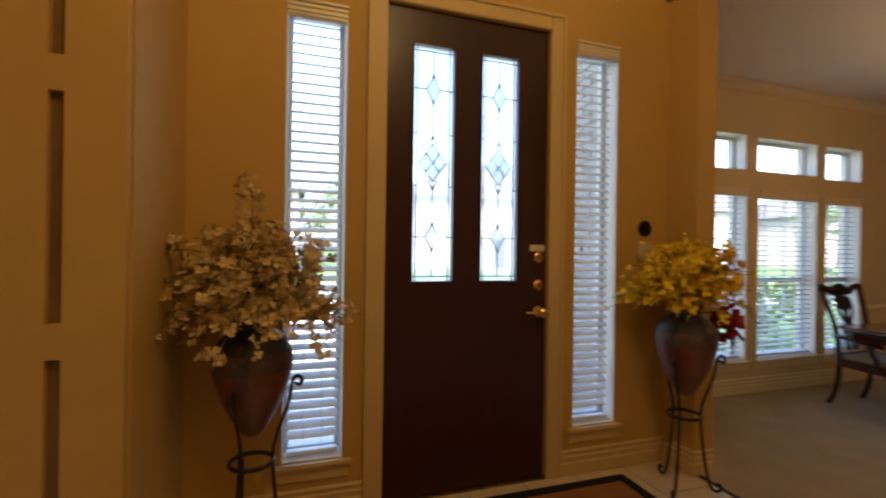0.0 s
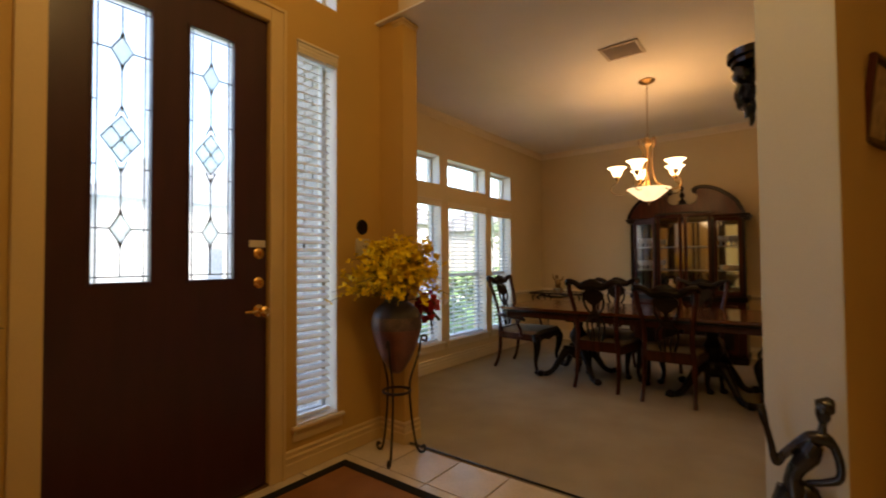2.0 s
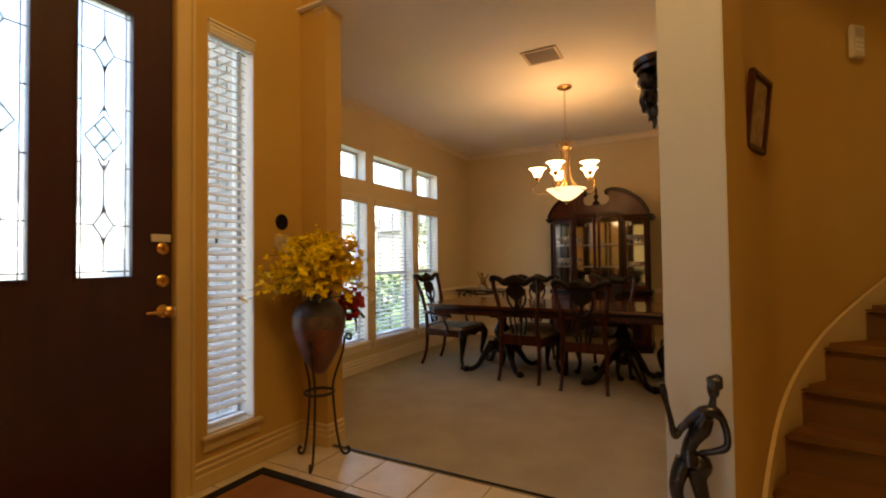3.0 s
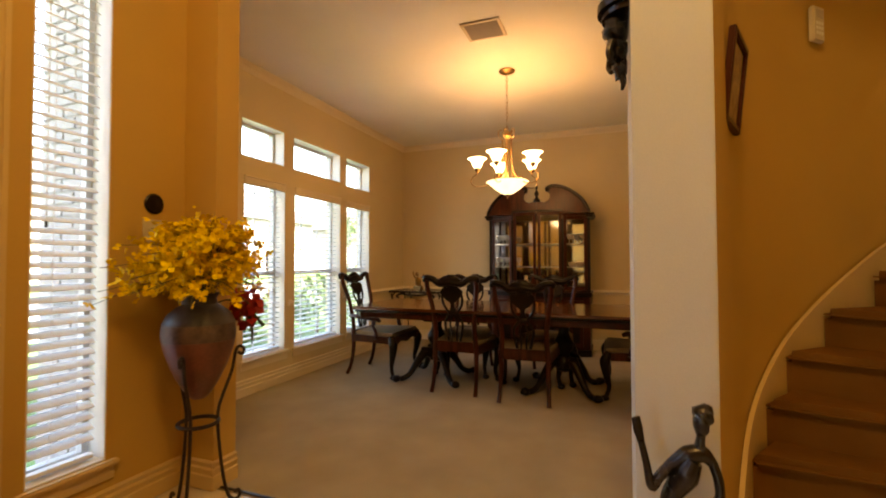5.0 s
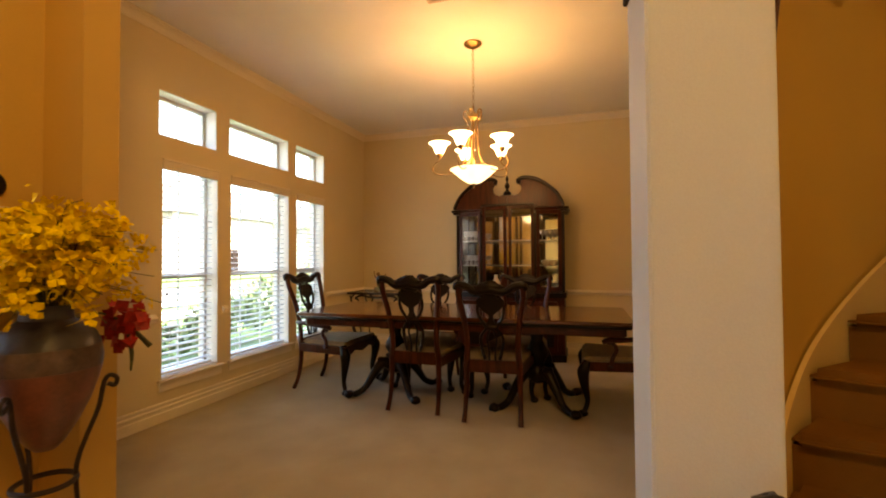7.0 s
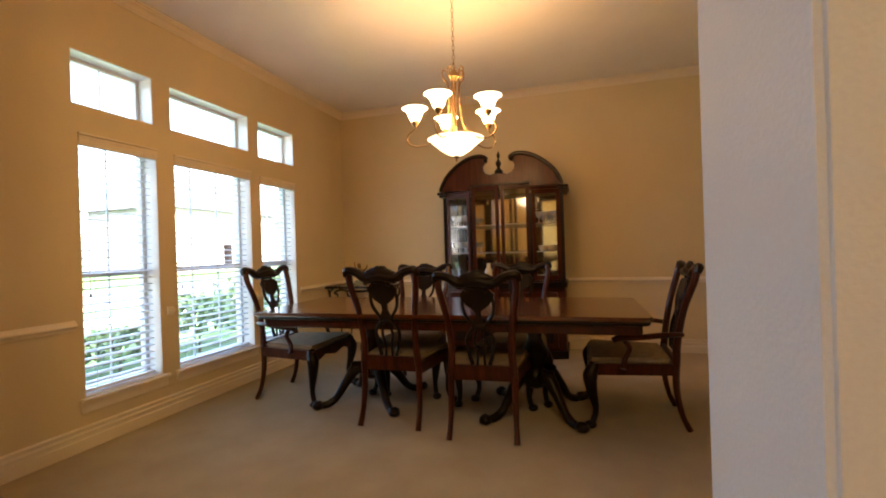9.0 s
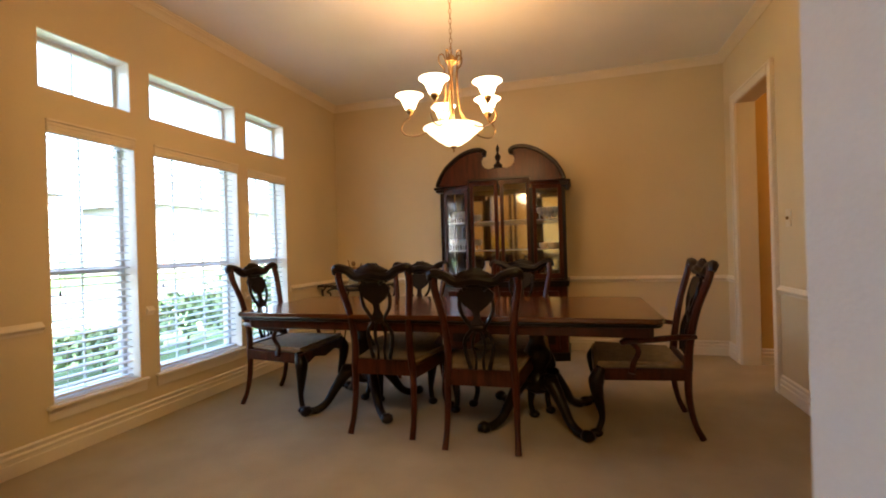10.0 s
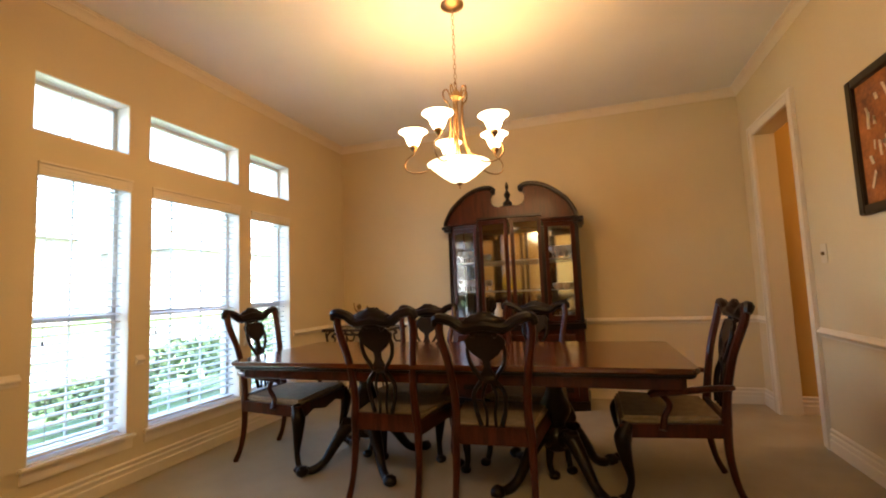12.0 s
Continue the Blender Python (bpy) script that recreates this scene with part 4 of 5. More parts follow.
for k in range(26):
    a, l = rnd.uniform(0, 6.28), rnd.uniform(0.06, 0.13)
    d = Vector((math.cos(a), math.sin(a), 0))
    w = Vector((-d.y, d.x, 0)) * 0.010
    p0, p1, p2 = Vector((0, 0, 0.04)), d * l * 0.5 + Vector((0, 0, 0.04 + l * 0.9)), d * l + Vector((0, 0, 0.03 + l * 0.7))
    vs = [bm.verts.new(v) for v in (p0, p1 - w, p2, p1 + w)]
    bm.faces.new(vs)
part("leaves", bm, "leaf", fern)
part("pot", lathe(bmesh.new(), [(0.03, 0), (0.04, 0.04), (0.034, 0.04), (0.01, 0.036)], (0, 0, 0), 14), "white", fern)

# ---- chandelier ----
CHX, CHY = 4.715, 1.19
ch = thing("chandelier", "antique brass chandelier with lit frosted glass shades and bowl", "chandelier", m=pose(CHX, CHY, 0))
part("canopy", lathe(bmesh.new(), [(0.070, CZ - 0.001), (0.070, CZ - 0.010), (0.045, CZ - 0.026), (0.012, CZ - 0.034)], (0, 0, 0), 24), "bronze", ch)
zc = CZ - 0.034
k = 0
while zc > 2.345:
    bm = bmesh.new()
    pts = [(0.008 * math.cos(a), 0, -0.018 + 0.018 * math.sin(a)) for a in np.linspace(0, 2 * math.pi, 11)]
    tube(bm, pts, 0.0018, 5)
    l = part("chain_link", bm, "bronze", ch)
    l.location, l.rotation_euler = (0, 0, zc), (0, 0, radians(90) * (k % 2))
    zc -= 0.031
    k += 1
FIT = Matrix.Translation((0, 0, 1.68)) @ Matrix.Diagonal((0.98, 0.98, 0.94, 1)) @ Matrix.Translation((0, 0, -1.715))


def lamp_part(name, bm, material, label=""):
    """A piece of the chandelier's body, drawn on its own scale and set to the hanging height."""
    bmesh.ops.transform(bm, matrix=FIT, verts=bm.verts)
    return part(name, bm, material, ch, label)


bm = bmesh.new()
tube(bm, [(0.022 * math.cos(a), 0, 2.385 + 0.022 * math.sin(a)) for a in np.linspace(0, 2 * math.pi, 17)], 0.0035, 6)
lamp_part("ring", bm, "bronze")
lamp_part("hub", lathe(bmesh.new(), [(0.006, 2.362), (0.016, 2.35), (0.032, 2.325), (0.036, 2.305), (0.020, 2.290), (0.010, 2.275), (0.008, 2.0), (0.010, 1.90), (0.022, 1.885), (0.03, 1.872), (0.012, 1.862)], (0, 0, 0), 18), "bronze")
for k in range(5):
    a = radians(101 + 72 * k)
    c, s = math.cos(a), math.sin(a)

    def P(r, z):
        return (r * c, r * s, z)
    lamp_part("upper_scroll", bar(bmesh.new(), [P(0.032, 2.30), P(0.052, 2.36), P(0.078, 2.35), P(0.072, 2.30), P(0.045, 2.26), P(0.040, 2.15), P(0.052, 2.02), P(0.085, 1.93), P(0.150, 1.885)], [0.004, 0.005, 0.005, 0.005, 0.006, 0.006, 0.006, 0.006, 0.006], 6, 6), "bronze")
    zs, rr = 2.005, 0.272
    lamp_part("arm", bar(bmesh.new(), [P(0.12, 1.895), P(0.20, 1.842), P(0.285, 1.838), P(0.328, 1.875), P(0.315, 1.925), P(rr, zs - 0.045), P(rr, zs - 0.01)], [0.004, 0.005, 0.005, 0.005, 0.005, 0.005, 0.006], 6, 6), "bronze")
    lamp_part("candle_cup", lathe(bmesh.new(), [(0.010, -0.02), (0.024, 0.0), (0.022, 0.022), (0.012, 0.03)], P(rr, zs - 0.01), 14), "bronze")
    bm = lathe(bmesh.new(), [(0.022, 0.018), (0.030, 0.020), (0.042, 0.045), (0.052, 0.075), (0.072, 0.100), (0.088, 0.108), (0.085, 0.109), (0.068, 0.102), (0.048, 0.077), (0.038, 0.047), (0.018, 0.025)], P(rr, zs - 0.01), 24)
    o = lamp_part("shade", bm, "shade", "flared frosted glass shade, lit")
bm = lathe(bmesh.new(), [(0.01, 1.752), (0.05, 1.762), (0.10, 1.795), (0.145, 1.835), (0.175, 1.862), (0.190, 1.872), (0.186, 1.875), (0.170, 1.866), (0.09, 1.80), (0.01, 1.765)], (0, 0, 0), 32)
lamp_part("bowl", bm, "bowl", "large frosted glass bowl, lit")
lamp_part("bowl_finial", lathe(bmesh.new(), [(0.003, 1.715), (0.008, 1.722), (0.004, 1.733), (0.018, 1.745), (0.020, 1.753), (0.004, 1.757)], (0, 0, 0), 14), "bronze")

# ---- ceiling vent ----
vent = thing("ceiling_vent", "rectangular pale metal air vent with slats on the dining room ceiling", "air vent", m=pose(3.95, 1.19, CZ, 0, 0, 90))
bm = bmesh.new()
for q in ((-0.145, -0.13, -0.012, -0.12, 0.13, -0.001), (0.12, -0.13, -0.012, 0.145, 0.13, -0.001), (-0.12, -0.13, -0.012, 0.12, -0.105, -0.001), (-0.12, 0.105, -0.012, 0.12, 0.13, -0.001)):
    box(bm, *q, bevel=0.003)
part("frame", bm, "vent", vent)
part("backing", bx(-0.12, -0.105, -0.003, 0.12, 0.105, -0.001), "dark", vent)
bm = box(bmesh.new(), -0.12, -0.0065, -0.0012, 0.12, 0.0065, 0.0012)
bmesh.ops.rotate(bm, cent=(0, 0, 0), matrix=Matrix.Rotation(radians(35), 3, "X"), verts=bm.verts)
me = finish("slat", bm, "vent")
for k in range(11):
    o = new("slat", me)
    o.parent, o.location = vent, (0, -0.093 + k * 0.0186, -0.0075)


# ---- vases, stands and flowers ----
def vase_stand(m, label):
    st = thing("vase_stand", label, "vase stand", "vase stands", m)
    for k in range(3):
        a = radians(10 + 120 * k)
        c, s = math.cos(a), math.sin(a)
        pts = [(r * c, r * s, z) for r, z in ((0.165, 0.700), (0.186, 0.690), (0.192, 0.715), (0.172, 0.728), (0.155, 0.705), (0.140, 0.62), (0.108, 0.53), (0.086, 0.46), (0.080, 0.40), (0.088, 0.28), (0.105, 0.14), (0.128, 0.04), (0.155, 0.009), (0.180, 0.022), (0.172, 0.048), (0.154, 0.040))]
        part("leg", bar(bmesh.new(), pts, 0.0075, 5, 8), "iron", st, "scrolled iron leg")
    pts = [(0.083 * math.cos(a), 0.083 * math.sin(a), 0.40) for a in np.linspace(0, 2 * math.pi, 33)]
    part("ring", tube(bmesh.new(), pts, 0.009, 8), "iron", st)
    return st


VP = [(0.006, 0.505), (0.030, 0.512), (0.052, 0.535), (0.085, 0.590), (0.118, 0.660), (0.142, 0.735), (0.152, 0.780)]
VB = [(0.152, 0.7802), (0.155, 0.81), (0.150, 0.855)]
VN = [(0.150, 0.8552), (0.132, 0.895), (0.098, 0.925), (0.074, 0.942), (0.070, 0.965), (0.084, 0.99), (0.079, 0.991), (0.062, 0.965), (0.056, 0.92)]



def vase(m, label):
    v = thing("vase", label, "vase", "tall vases", m)
    part("body", lathe(bmesh.new(), VP, (0, 0, 0), 36), "vase", v, "brown clay lower body")
    part("pattern_band", lathe(bmesh.new(), VB, (0, 0, 0), 36), "vase_band", v, "paler incised band")
    part("neck", lathe(bmesh.new(), VN, (0, 0, 0), 36), "vase_neck", v, "dark neck and rim")
    return v


def bouquet(m, petals, label, seed, wide, lo, hi, size, sprays, count, droop=0.0):
    """Sprays of small silk blossoms that fill a dome over the rim of a vase."""
    r = random.Random(seed)
    f = thing("silk_flowers", label, "flower arrangement", m=m)
    stems, pet = bmesh.new(), bmesh.new()
    for k in range(sprays):
        a = 2 * math.pi * (k * 0.618 + r.uniform(-0.05, 0.05))
        e = math.sqrt(r.uniform(0.01, 1.0))
        d = Vector((math.cos(a), math.sin(a), 0))
        h = lo + (hi - lo) * math.sqrt(max(0.0, 1 - e ** 2.4)) * r.uniform(0.45, 1.12)
        if r.random() < 0.12:
            h += 0.09
        p2 = d * wide * e * r.uniform(0.75, 1.12) + Vector((0, 0, h - droop * e * r.uniform(0, 1)))
        p1 = Vector((p2.x * 0.42, p2.y * 0.42, max(0.06, p2.z * 0.7 + 0.05)))
        line = spline([d * 0.03 + Vector((0, 0, -0.02)), p1, p2], 7)
        tube(stems, line, 0.0016, 4)
        for j in range(count):
            t = r.uniform(0.42, 1.0)
            q = line[min(int(t * (len(line) - 1)), len(line) - 1)] + Vector([r.gauss(0, 0.024) for _ in range(3)])
            if q.z < 0.015 and Vector((q.x, q.y)).length < 0.15:
                q.z = r.uniform(0.015, 0.05)
            s = size * r.uniform(0.6, 1.3)
            n = (Vector([r.gauss(0, 1) for _ in range(3)]) + Vector((q.x, q.y, 0.3)) * 1.5).normalized()
            u = n.orthogonal().normalized()
            w = n.cross(u)
            for i in range(4):
                b = 2 * math.pi * i / 4 + r.uniform(-0.35, 0.35)
                dd = math.cos(b) * u + math.sin(b) * w
                ee = n.cross(dd)
                l = s * r.uniform(0.65, 1.2)
                tip = r.uniform(0.0, 0.45)
                c0, c1, c2, c3 = (pet.verts.new(v) for v in (q, q + dd * l * 0.6 + ee * l * 0.42 + n * l * 0.15, q + dd * l + n * l * tip, q + dd * l * 0.6 - ee * l * 0.42 + n * l * 0.15))
                pet.faces.new((c0, c1, c2))
                pet.faces.new((c0, c2, c3))
    part("foliage", stems, "stem", f, kind="stuff")
    part("blossom", pet, petals, f, kind="stuff")
    return f


RV = (2.372, 2.108)
vase_stand(pose(*RV, 0.0, 0, 0, 77), "black wrought iron stand with scrolled feet under a vase")
vase(pose(*RV, 0.0), "brown glazed clay vase with a pale patterned band")
bouquet(pose(*RV, 0.985), "yellow", "large arrangement of yellow silk orchids in a tall vase", 3, 0.37, 0.04, 0.37, 0.0245, 92, 17, 0.17)
LV = (0.21, 2.19)
vase_stand(pose(*LV, 0.0, 0, 0, 0), "black wrought iron stand under a brown clay vase")
vase(pose(*LV, 0.0), "brown clay vase in an iron stand by the front window")
bouquet(pose(*LV, 0.985), "cream", "large arrangement of faded cream dried flowers in a vase", 8, 0.42, -0.06, 0.42, 0.026, 125, 20, 0.17)

rf = thing("red_silk_flowers", "red silk flowers with green tips hanging behind the yellow orchids", "flower arrangement", m=pose(2.60, 2.05, 0.895))
bm = bmesh.new()
r = random.Random(4)
for k in range(60):
    q = Vector((r.gauss(0, 0.030), r.gauss(0, 0.036), r.gauss(0, 0.040)))
    n = Vector([r.gauss(0, 1) for _ in range(3)]).normalized()
    u = n.orthogonal().normalized() * 0.028
    w = n.cross(u)
    bm.faces.new([bm.verts.new(q + v) for v in (-u, w + n * 0.008, u, -w + n * 0.008)])
part("petals", bm, "red", rf, kind="stuff")
bm = bmesh.new()
bar(bm, [(-0.20, 0.12, -0.02), (-0.08, 0.06, 0.05), (0, 0, 0.0), (0.06, -0.05, -0.09)], [0.003, 0.003, 0.006, 0.010], 5, 6)
bar(bm, [(0, 0, 0), (0.0, -0.03, -0.10), (-0.01, -0.04, -0.17)], [0.004, 0.008, 0.003], 5, 6)
part("stem", bm, "stem", rf)

# ---- foyer rug and tiles ----
rug = thing("rug", "brown coir-coloured rug with a broad black border inside the front door", "rug")
part("field", bx(0.55, 0.95, 0.0, 2.09, 2.26, 0.010, bevel=0.003), "mat", rug)
bm = bmesh.new()
for q in ((0.49, 0.89, 0, 0.5498, 2.32, 0.012), (2.0902, 0.89, 0, 2.15, 2.32, 0.012), (0.5498, 0.89, 0, 2.0902, 0.9498, 0.012), (0.5498, 2.2602, 0, 2.0902, 2.32, 0.012)):
    box(bm, *q, bevel=0.003)
part("border", bm, "mat_edge", rug, "black woven border")

# ---- small things ----
med = thing("wall_medallion", "small round dark carved plaque on the foyer wall", "wall plaque", m=pose(2.373, FY, 1.415, 90))
part("disc", lathe(bmesh.new(), [(0.048, 0.0005), (0.050, 0.006), (0.042, 0.012), (0.030, 0.009), (0.012, 0.013)], (0, 0, 0), 20), "darkwood", med)


def switch_plate(x, y, z, n, rz, label, w=0.115):
    t = thing("switch_plate", label, "light switch", m=pose(x, y, z, 0, 0, rz))
    part("plate", bx(-w / 2, -0.007, -0.058, w / 2, -0.0005, 0.058, bevel=0.002), "plastic", t)
    for k in range(n):
        xc = (k - (n - 1) / 2) * 0.046
        part("toggle", bx(xc - 0.005, -0.016, -0.010, xc + 0.005, -0.0072, 0.012, bevel=0.002), "plastic", t)
    return t


switch_plate(2.375, FY, 1.28, 2, 0, "ivory double light switch plate on the foyer wall")
dim = switch_plate(5.55, RY, 1.225, 0, 180, "ivory dimmer plate with a small dark knob on the dining wall", 0.072)
dk = part("knob", lathe(bmesh.new(), [(0.012, 0), (0.011, 0.012), (0.004, 0.014)], (0, 0, 0), 12), "bronze", dim)
dk.rotation_euler = (radians(90), 0, 0)
dk.location = (0, -0.0072, 0)
ov = thing("outlet_cover", "ivory outlet plate on the back dining wall", "power outlet", m=pose(BX, -0.31, 0.40, 0, 0, -90))
part("plate", bx(-0.035, -0.006, -0.057, 0.035, -0.0005, 0.057, bevel=0.002), "plastic", ov)
for z in (-0.02, 0.02):
    part("socket", bx(-0.014, -0.0085, z - 0.012, 0.014, -0.0062, z + 0.012, bevel=0.001), "plastic", ov)
ws = thing("wall_sculpture", "small dark bronze ornament low on the dining wall under the painting", "ornament", m=pose(4.95, RY + 0.03, 0.37))
bm = bmesh.new()
blob(bm, (0, 0, 0), (0.055, 0.028, 0.055), 14, 0.4)
part("body", bm, "bronze", ws)

pic = thing("painting", "large black-framed abstract painting in burnt orange with cream strokes", "painting", m=pose(4.725, RY, 1.74) @ Matrix.Diagonal((1, 1, 0.935, 1)))
bm = bmesh.new()
for q in ((-0.345, 0.001, -0.375, -0.295, 0.035, 0.375), (0.295, 0.001, -0.375, 0.345, 0.035, 0.375), (-0.295, 0.001, -0.375, 0.295, 0.035, -0.325), (-0.295, 0.001, 0.325, 0.295, 0.035, 0.375)):
    box(bm, *q, bevel=0.005)
part("frame", bm, "black", pic)
part("canvas", bx(-0.295, 0.004, -0.325, 0.295, 0.014, 0.325), "canvas", pic)
r = random.Random(12)
bm = bmesh.new()
for k in range(26):
    x, z = 0.22 - r.random() * 0.34, r.uniform(-0.22, 0.24)
    w, h = r.uniform(0.006, 0.014), r.uniform(0.015, 0.05)
    a = r.uniform(-0.5, 0.5)
    pts = [(-w, -h), (w * 0.6, -h * 0.9), (w, h), (-w * 0.7, h * 0.8)]
    prism(bm, [(x + p * math.cos(a) - q * math.sin(a), z + p * math.sin(a) + q * math.cos(a)) for p, q in pts], 1, 0.0142, 0.0165)
part("brushwork", bm, "canvas_mark", pic, "cream brush strokes", kind="stuff")

pf = thing("picture_frame", "small dark-framed print on the curved stair wall", "picture frame", m=pose(2.70, -0.072, 1.77, 6, 0, -21))
bm = bmesh.new()
for q in ((-0.13, -0.026, -0.16, -0.105, -0.002, 0.16), (0.105, -0.026, -0.16, 0.13, -0.002, 0.16), (-0.105, -0.026, -0.16, 0.105, -0.002, -0.135), (-0.105, -0.026, 0.135, 0.105, -0.002, 0.16)):
    box(bm, *q, bevel=0.004)
part("frame", bm, "mahogany", pf)
part("print", bx(-0.105, -0.012, -0.135, 0.105, -0.004, 0.135), "print", pf)
al = thing("alarm_keypad", "ivory wall keypad with a small display on the stair wall", "keypad", m=pose(3.62, -0.640, 2.33, 0, 0, -47))
part("case", bx(-0.045, -0.028, -0.09, 0.045, -0.001, 0.09, bevel=0.006), "plastic", al)
part("display", bx(-0.030, -0.031, 0.03, 0.030, -0.0282, 0.07), "vent", al)
for i in range(3):
    for j in range(3):
        part("button", bx(-0.028 + i * 0.021, -0.031, -0.055 + j * 0.025, -0.014 + i * 0.021, -0.0282, -0.040 + j * 0.025, bevel=0.001), "white", al)

# bracket shelf on the column
br = thing("wall_bracket", "dark carved wooden wall bracket on the column", "wall bracket", m=pose(2.36, 0.277, 1.84) @ Matrix.Diagonal((0.85, 0.85, 0.85, 1)))
bm = bmesh.new()
prism(bm, [(0.11 * math.cos(a), 0.11 * math.sin(a)) for a in np.linspace(0, math.pi, 13)], 2, 0.10, 0.13)
prism(bm, [(0.095 * math.cos(a), 0.095 * math.sin(a)) for a in np.linspace(0, math.pi, 13)], 2, 0.075, 0.0998)
part("shelf", bm, "sculpt", br)
bm = bmesh.new()
blob(bm, (0, 0.045, 0.03), (0.075, 0.045, 0.05), 12, 0.3)
blob(bm, (0, 0.04, -0.04), (0.055, 0.038, 0.05), 12, 0.4)
blob(bm, (0, 0.03, -0.11), (0.030, 0.028, 0.04), 10, 0.4)
for s in (-1, 1):
    bar(bm, [(s * 0.05, 0.06, -0.02), (s * 0.065, 0.07, -0.07), (s * 0.045, 0.06, -0.10), (s * 0.03, 0.05, -0.08)], [0.012, 0.012, 0.010, 0.008], 5, 8)
bar(bm, [(0, 0.03, -0.12), (0, 0.02, -0.16), (0, 0.025, -0.19)], [0.018, 0.012, 0.006], 5, 8)
part("carved_body", bm, "sculpt", br)

# dancer figure, one plain mesh
bm = bmesh.new()
bar(bm, [(0, 0.002, 0.715), (0, 0.004, 0.690), (0, 0.010, 0.652)], [0.016, 0.013, 0.018], 4, 12)
blob(bm, (0, 0.002, 0.728), (0.026, 0.025, 0.036), 16, 0.1)
blob(bm, (0.006, -0.006, 0.747), (0.031, 0.031, 0.026), 14, 0.35)
bar(bm, [(0, -0.030, 0.630), (0, 0.0, 0.650), (0, 0.045, 0.640), (0, 0.088, 0.616)], [0.014, 0.022, 0.025, 0.016], 5, 12)
bar(bm, [(0, 0.028, 0.635), (0, 0.048, 0.598), (0, 0.080, 0.555), (0, 0.098, 0.520), (0, 0.096, 0.470)], [0.030, 0.040, 0.030, 0.028, 0.042], 6, 14)
bar(bm, [(0, 0.086, 0.618), (-0.01, 0.125, 0.585), (-0.02, 0.152, 0.562), (-0.02, 0.166, 0.615), (-0.02, 0.182, 0.672)], [0.016, 0.015, 0.015, 0.012, 0.011], 6, 10)
bar(bm, [(-0.02, 0.180, 0.665), (-0.02, 0.190, 0.700), (-0.02, 0.197, 0.730)], [0.011, 0.016, 0.014], 4, 8, 0.5)
bar(bm, [(0, -0.028, 0.632), (-0.01, -0.042, 0.590), (-0.02, -0.038, 0.548), (-0.02, 0.005, 0.528), (-0.01, 0.055, 0.512)], [0.015, 0.015, 0.014, 0.011, 0.010], 6, 10)
blob(bm, (0.01, 0.058, 0.462), (0.040, 0.046, 0.046), 16, 0.15)
bar(bm, [(0, 0.118, 0.475), (-0.01, 0.150, 0.390), (0, 0.135, 0.295), (0.01, 0.120, 0.160), (0, 0.118, 0.025)], [0.036, 0.030, 0.022, 0.017, 0.012], 6, 12)
bar(bm, [(0, 0.078, 0.460), (0, 0.055, 0.370), (0, 0.032, 0.295), (0.01, 0.040, 0.160), (0, 0.050, 0.025)], [0.038, 0.030, 0.021, 0.016, 0.012], 6, 12)
box(bm, -0.06, 0.0, 0.0, 0.06, 0.17, 0.028, 0.006)
dancer = part("statue", bm, "sculpt", None)
tagged(dancer, "slender dark bronze dancer statue standing on the floor by the column", "statue")
dancer.matrix_world = pose(2.13, 0.127, 0.0) @ Matrix.Diagonal((1, 0.78, 1, 1))

# glass side table with a small figure
sdt = thing("side_table", "small glass-topped iron side table against the back dining wall", "side table", m=pose(6.55, 2.82, 0.004) @ Matrix.Diagonal((1, 0.78, 1.14, 1)))
bm = bmesh.new()
prism(bm, [(-0.22, -0.48), (0.22, -0.48), (0.22, 0.48), (-0.22, 0.48)], 2, 0.62, 0.632)
part("glass_top", bm, "cabglass", sdt)
bm = bmesh.new()
for q in ((-0.232, -0.492, 0.612, -0.2205, 0.492, 0.634), (0.2205, -0.492, 0.612, 0.232, 0.492, 0.634), (-0.22, -0.492, 0.612, 0.22, -0.4805, 0.634), (-0.22, 0.4805, 0.612, 0.22, 0.492, 0.634)):
    box(bm, *q, bevel=0.003)
part("rim", bm, "iron", sdt)
for sx in (-1, 1):
    for sy in (-1, 1):
        part("leg", bar(bmesh.new(), [(sx * 0.16, sy * 0.40, 0.618), (sx * 0.19, sy * 0.44, 0.55), (sx * 0.15, sy * 0.36, 0.35), (sx * 0.12, sy * 0.32, 0.18), (sx * 0.17, sy * 0.40, 0.008)], 0.010, 6, 8), "iron", sdt)
    part("scroll", bar(bmesh.new(), [(sx * 0.19, -0.46, 0.60), (sx * 0.20, -0.42, 0.50), (sx * 0.20, -0.34, 0.49), (sx * 0.20, -0.31, 0.55), (sx * 0.20, -0.36, 0.57), (sx * 0.20, -0.26, 0.60), (sx * 0.20, -0.10, 0.585), (sx * 0.20, 0.10, 0.585), (sx * 0.20, 0.26, 0.60), (sx * 0.20, 0.36, 0.57), (sx * 0.20, 0.31, 0.55), (sx * 0.20, 0.34, 0.49), (sx * 0.20, 0.42, 0.50), (sx * 0.19, 0.46, 0.60)], 0.011, 6, 8), "iron", sdt)
bm = bmesh.new()
blob(bm, (0, 0, 0.10), (0.030, 0.035, 0.055), 10, 0.4)
blob(bm, (0, 0.015, 0.185), (0.020, 0.020, 0.025), 10, 0.3)
bar(bm, [(0, 0, 0.13), (0, 0.05, 0.16), (0, 0.065, 0.22)], [0.012, 0.009, 0.006], 5, 6)
bar(bm, [(0, 0, 0.13), (0, -0.05, 0.15), (0, -0.07, 0.19)], [0.012, 0.009, 0.006], 5, 6)
bar(bm, [(0, -0.02, 0.07), (0.02, -0.04, 0.03), (0, -0.03, 0.0)], [0.014, 0.010, 0.010], 5, 6)
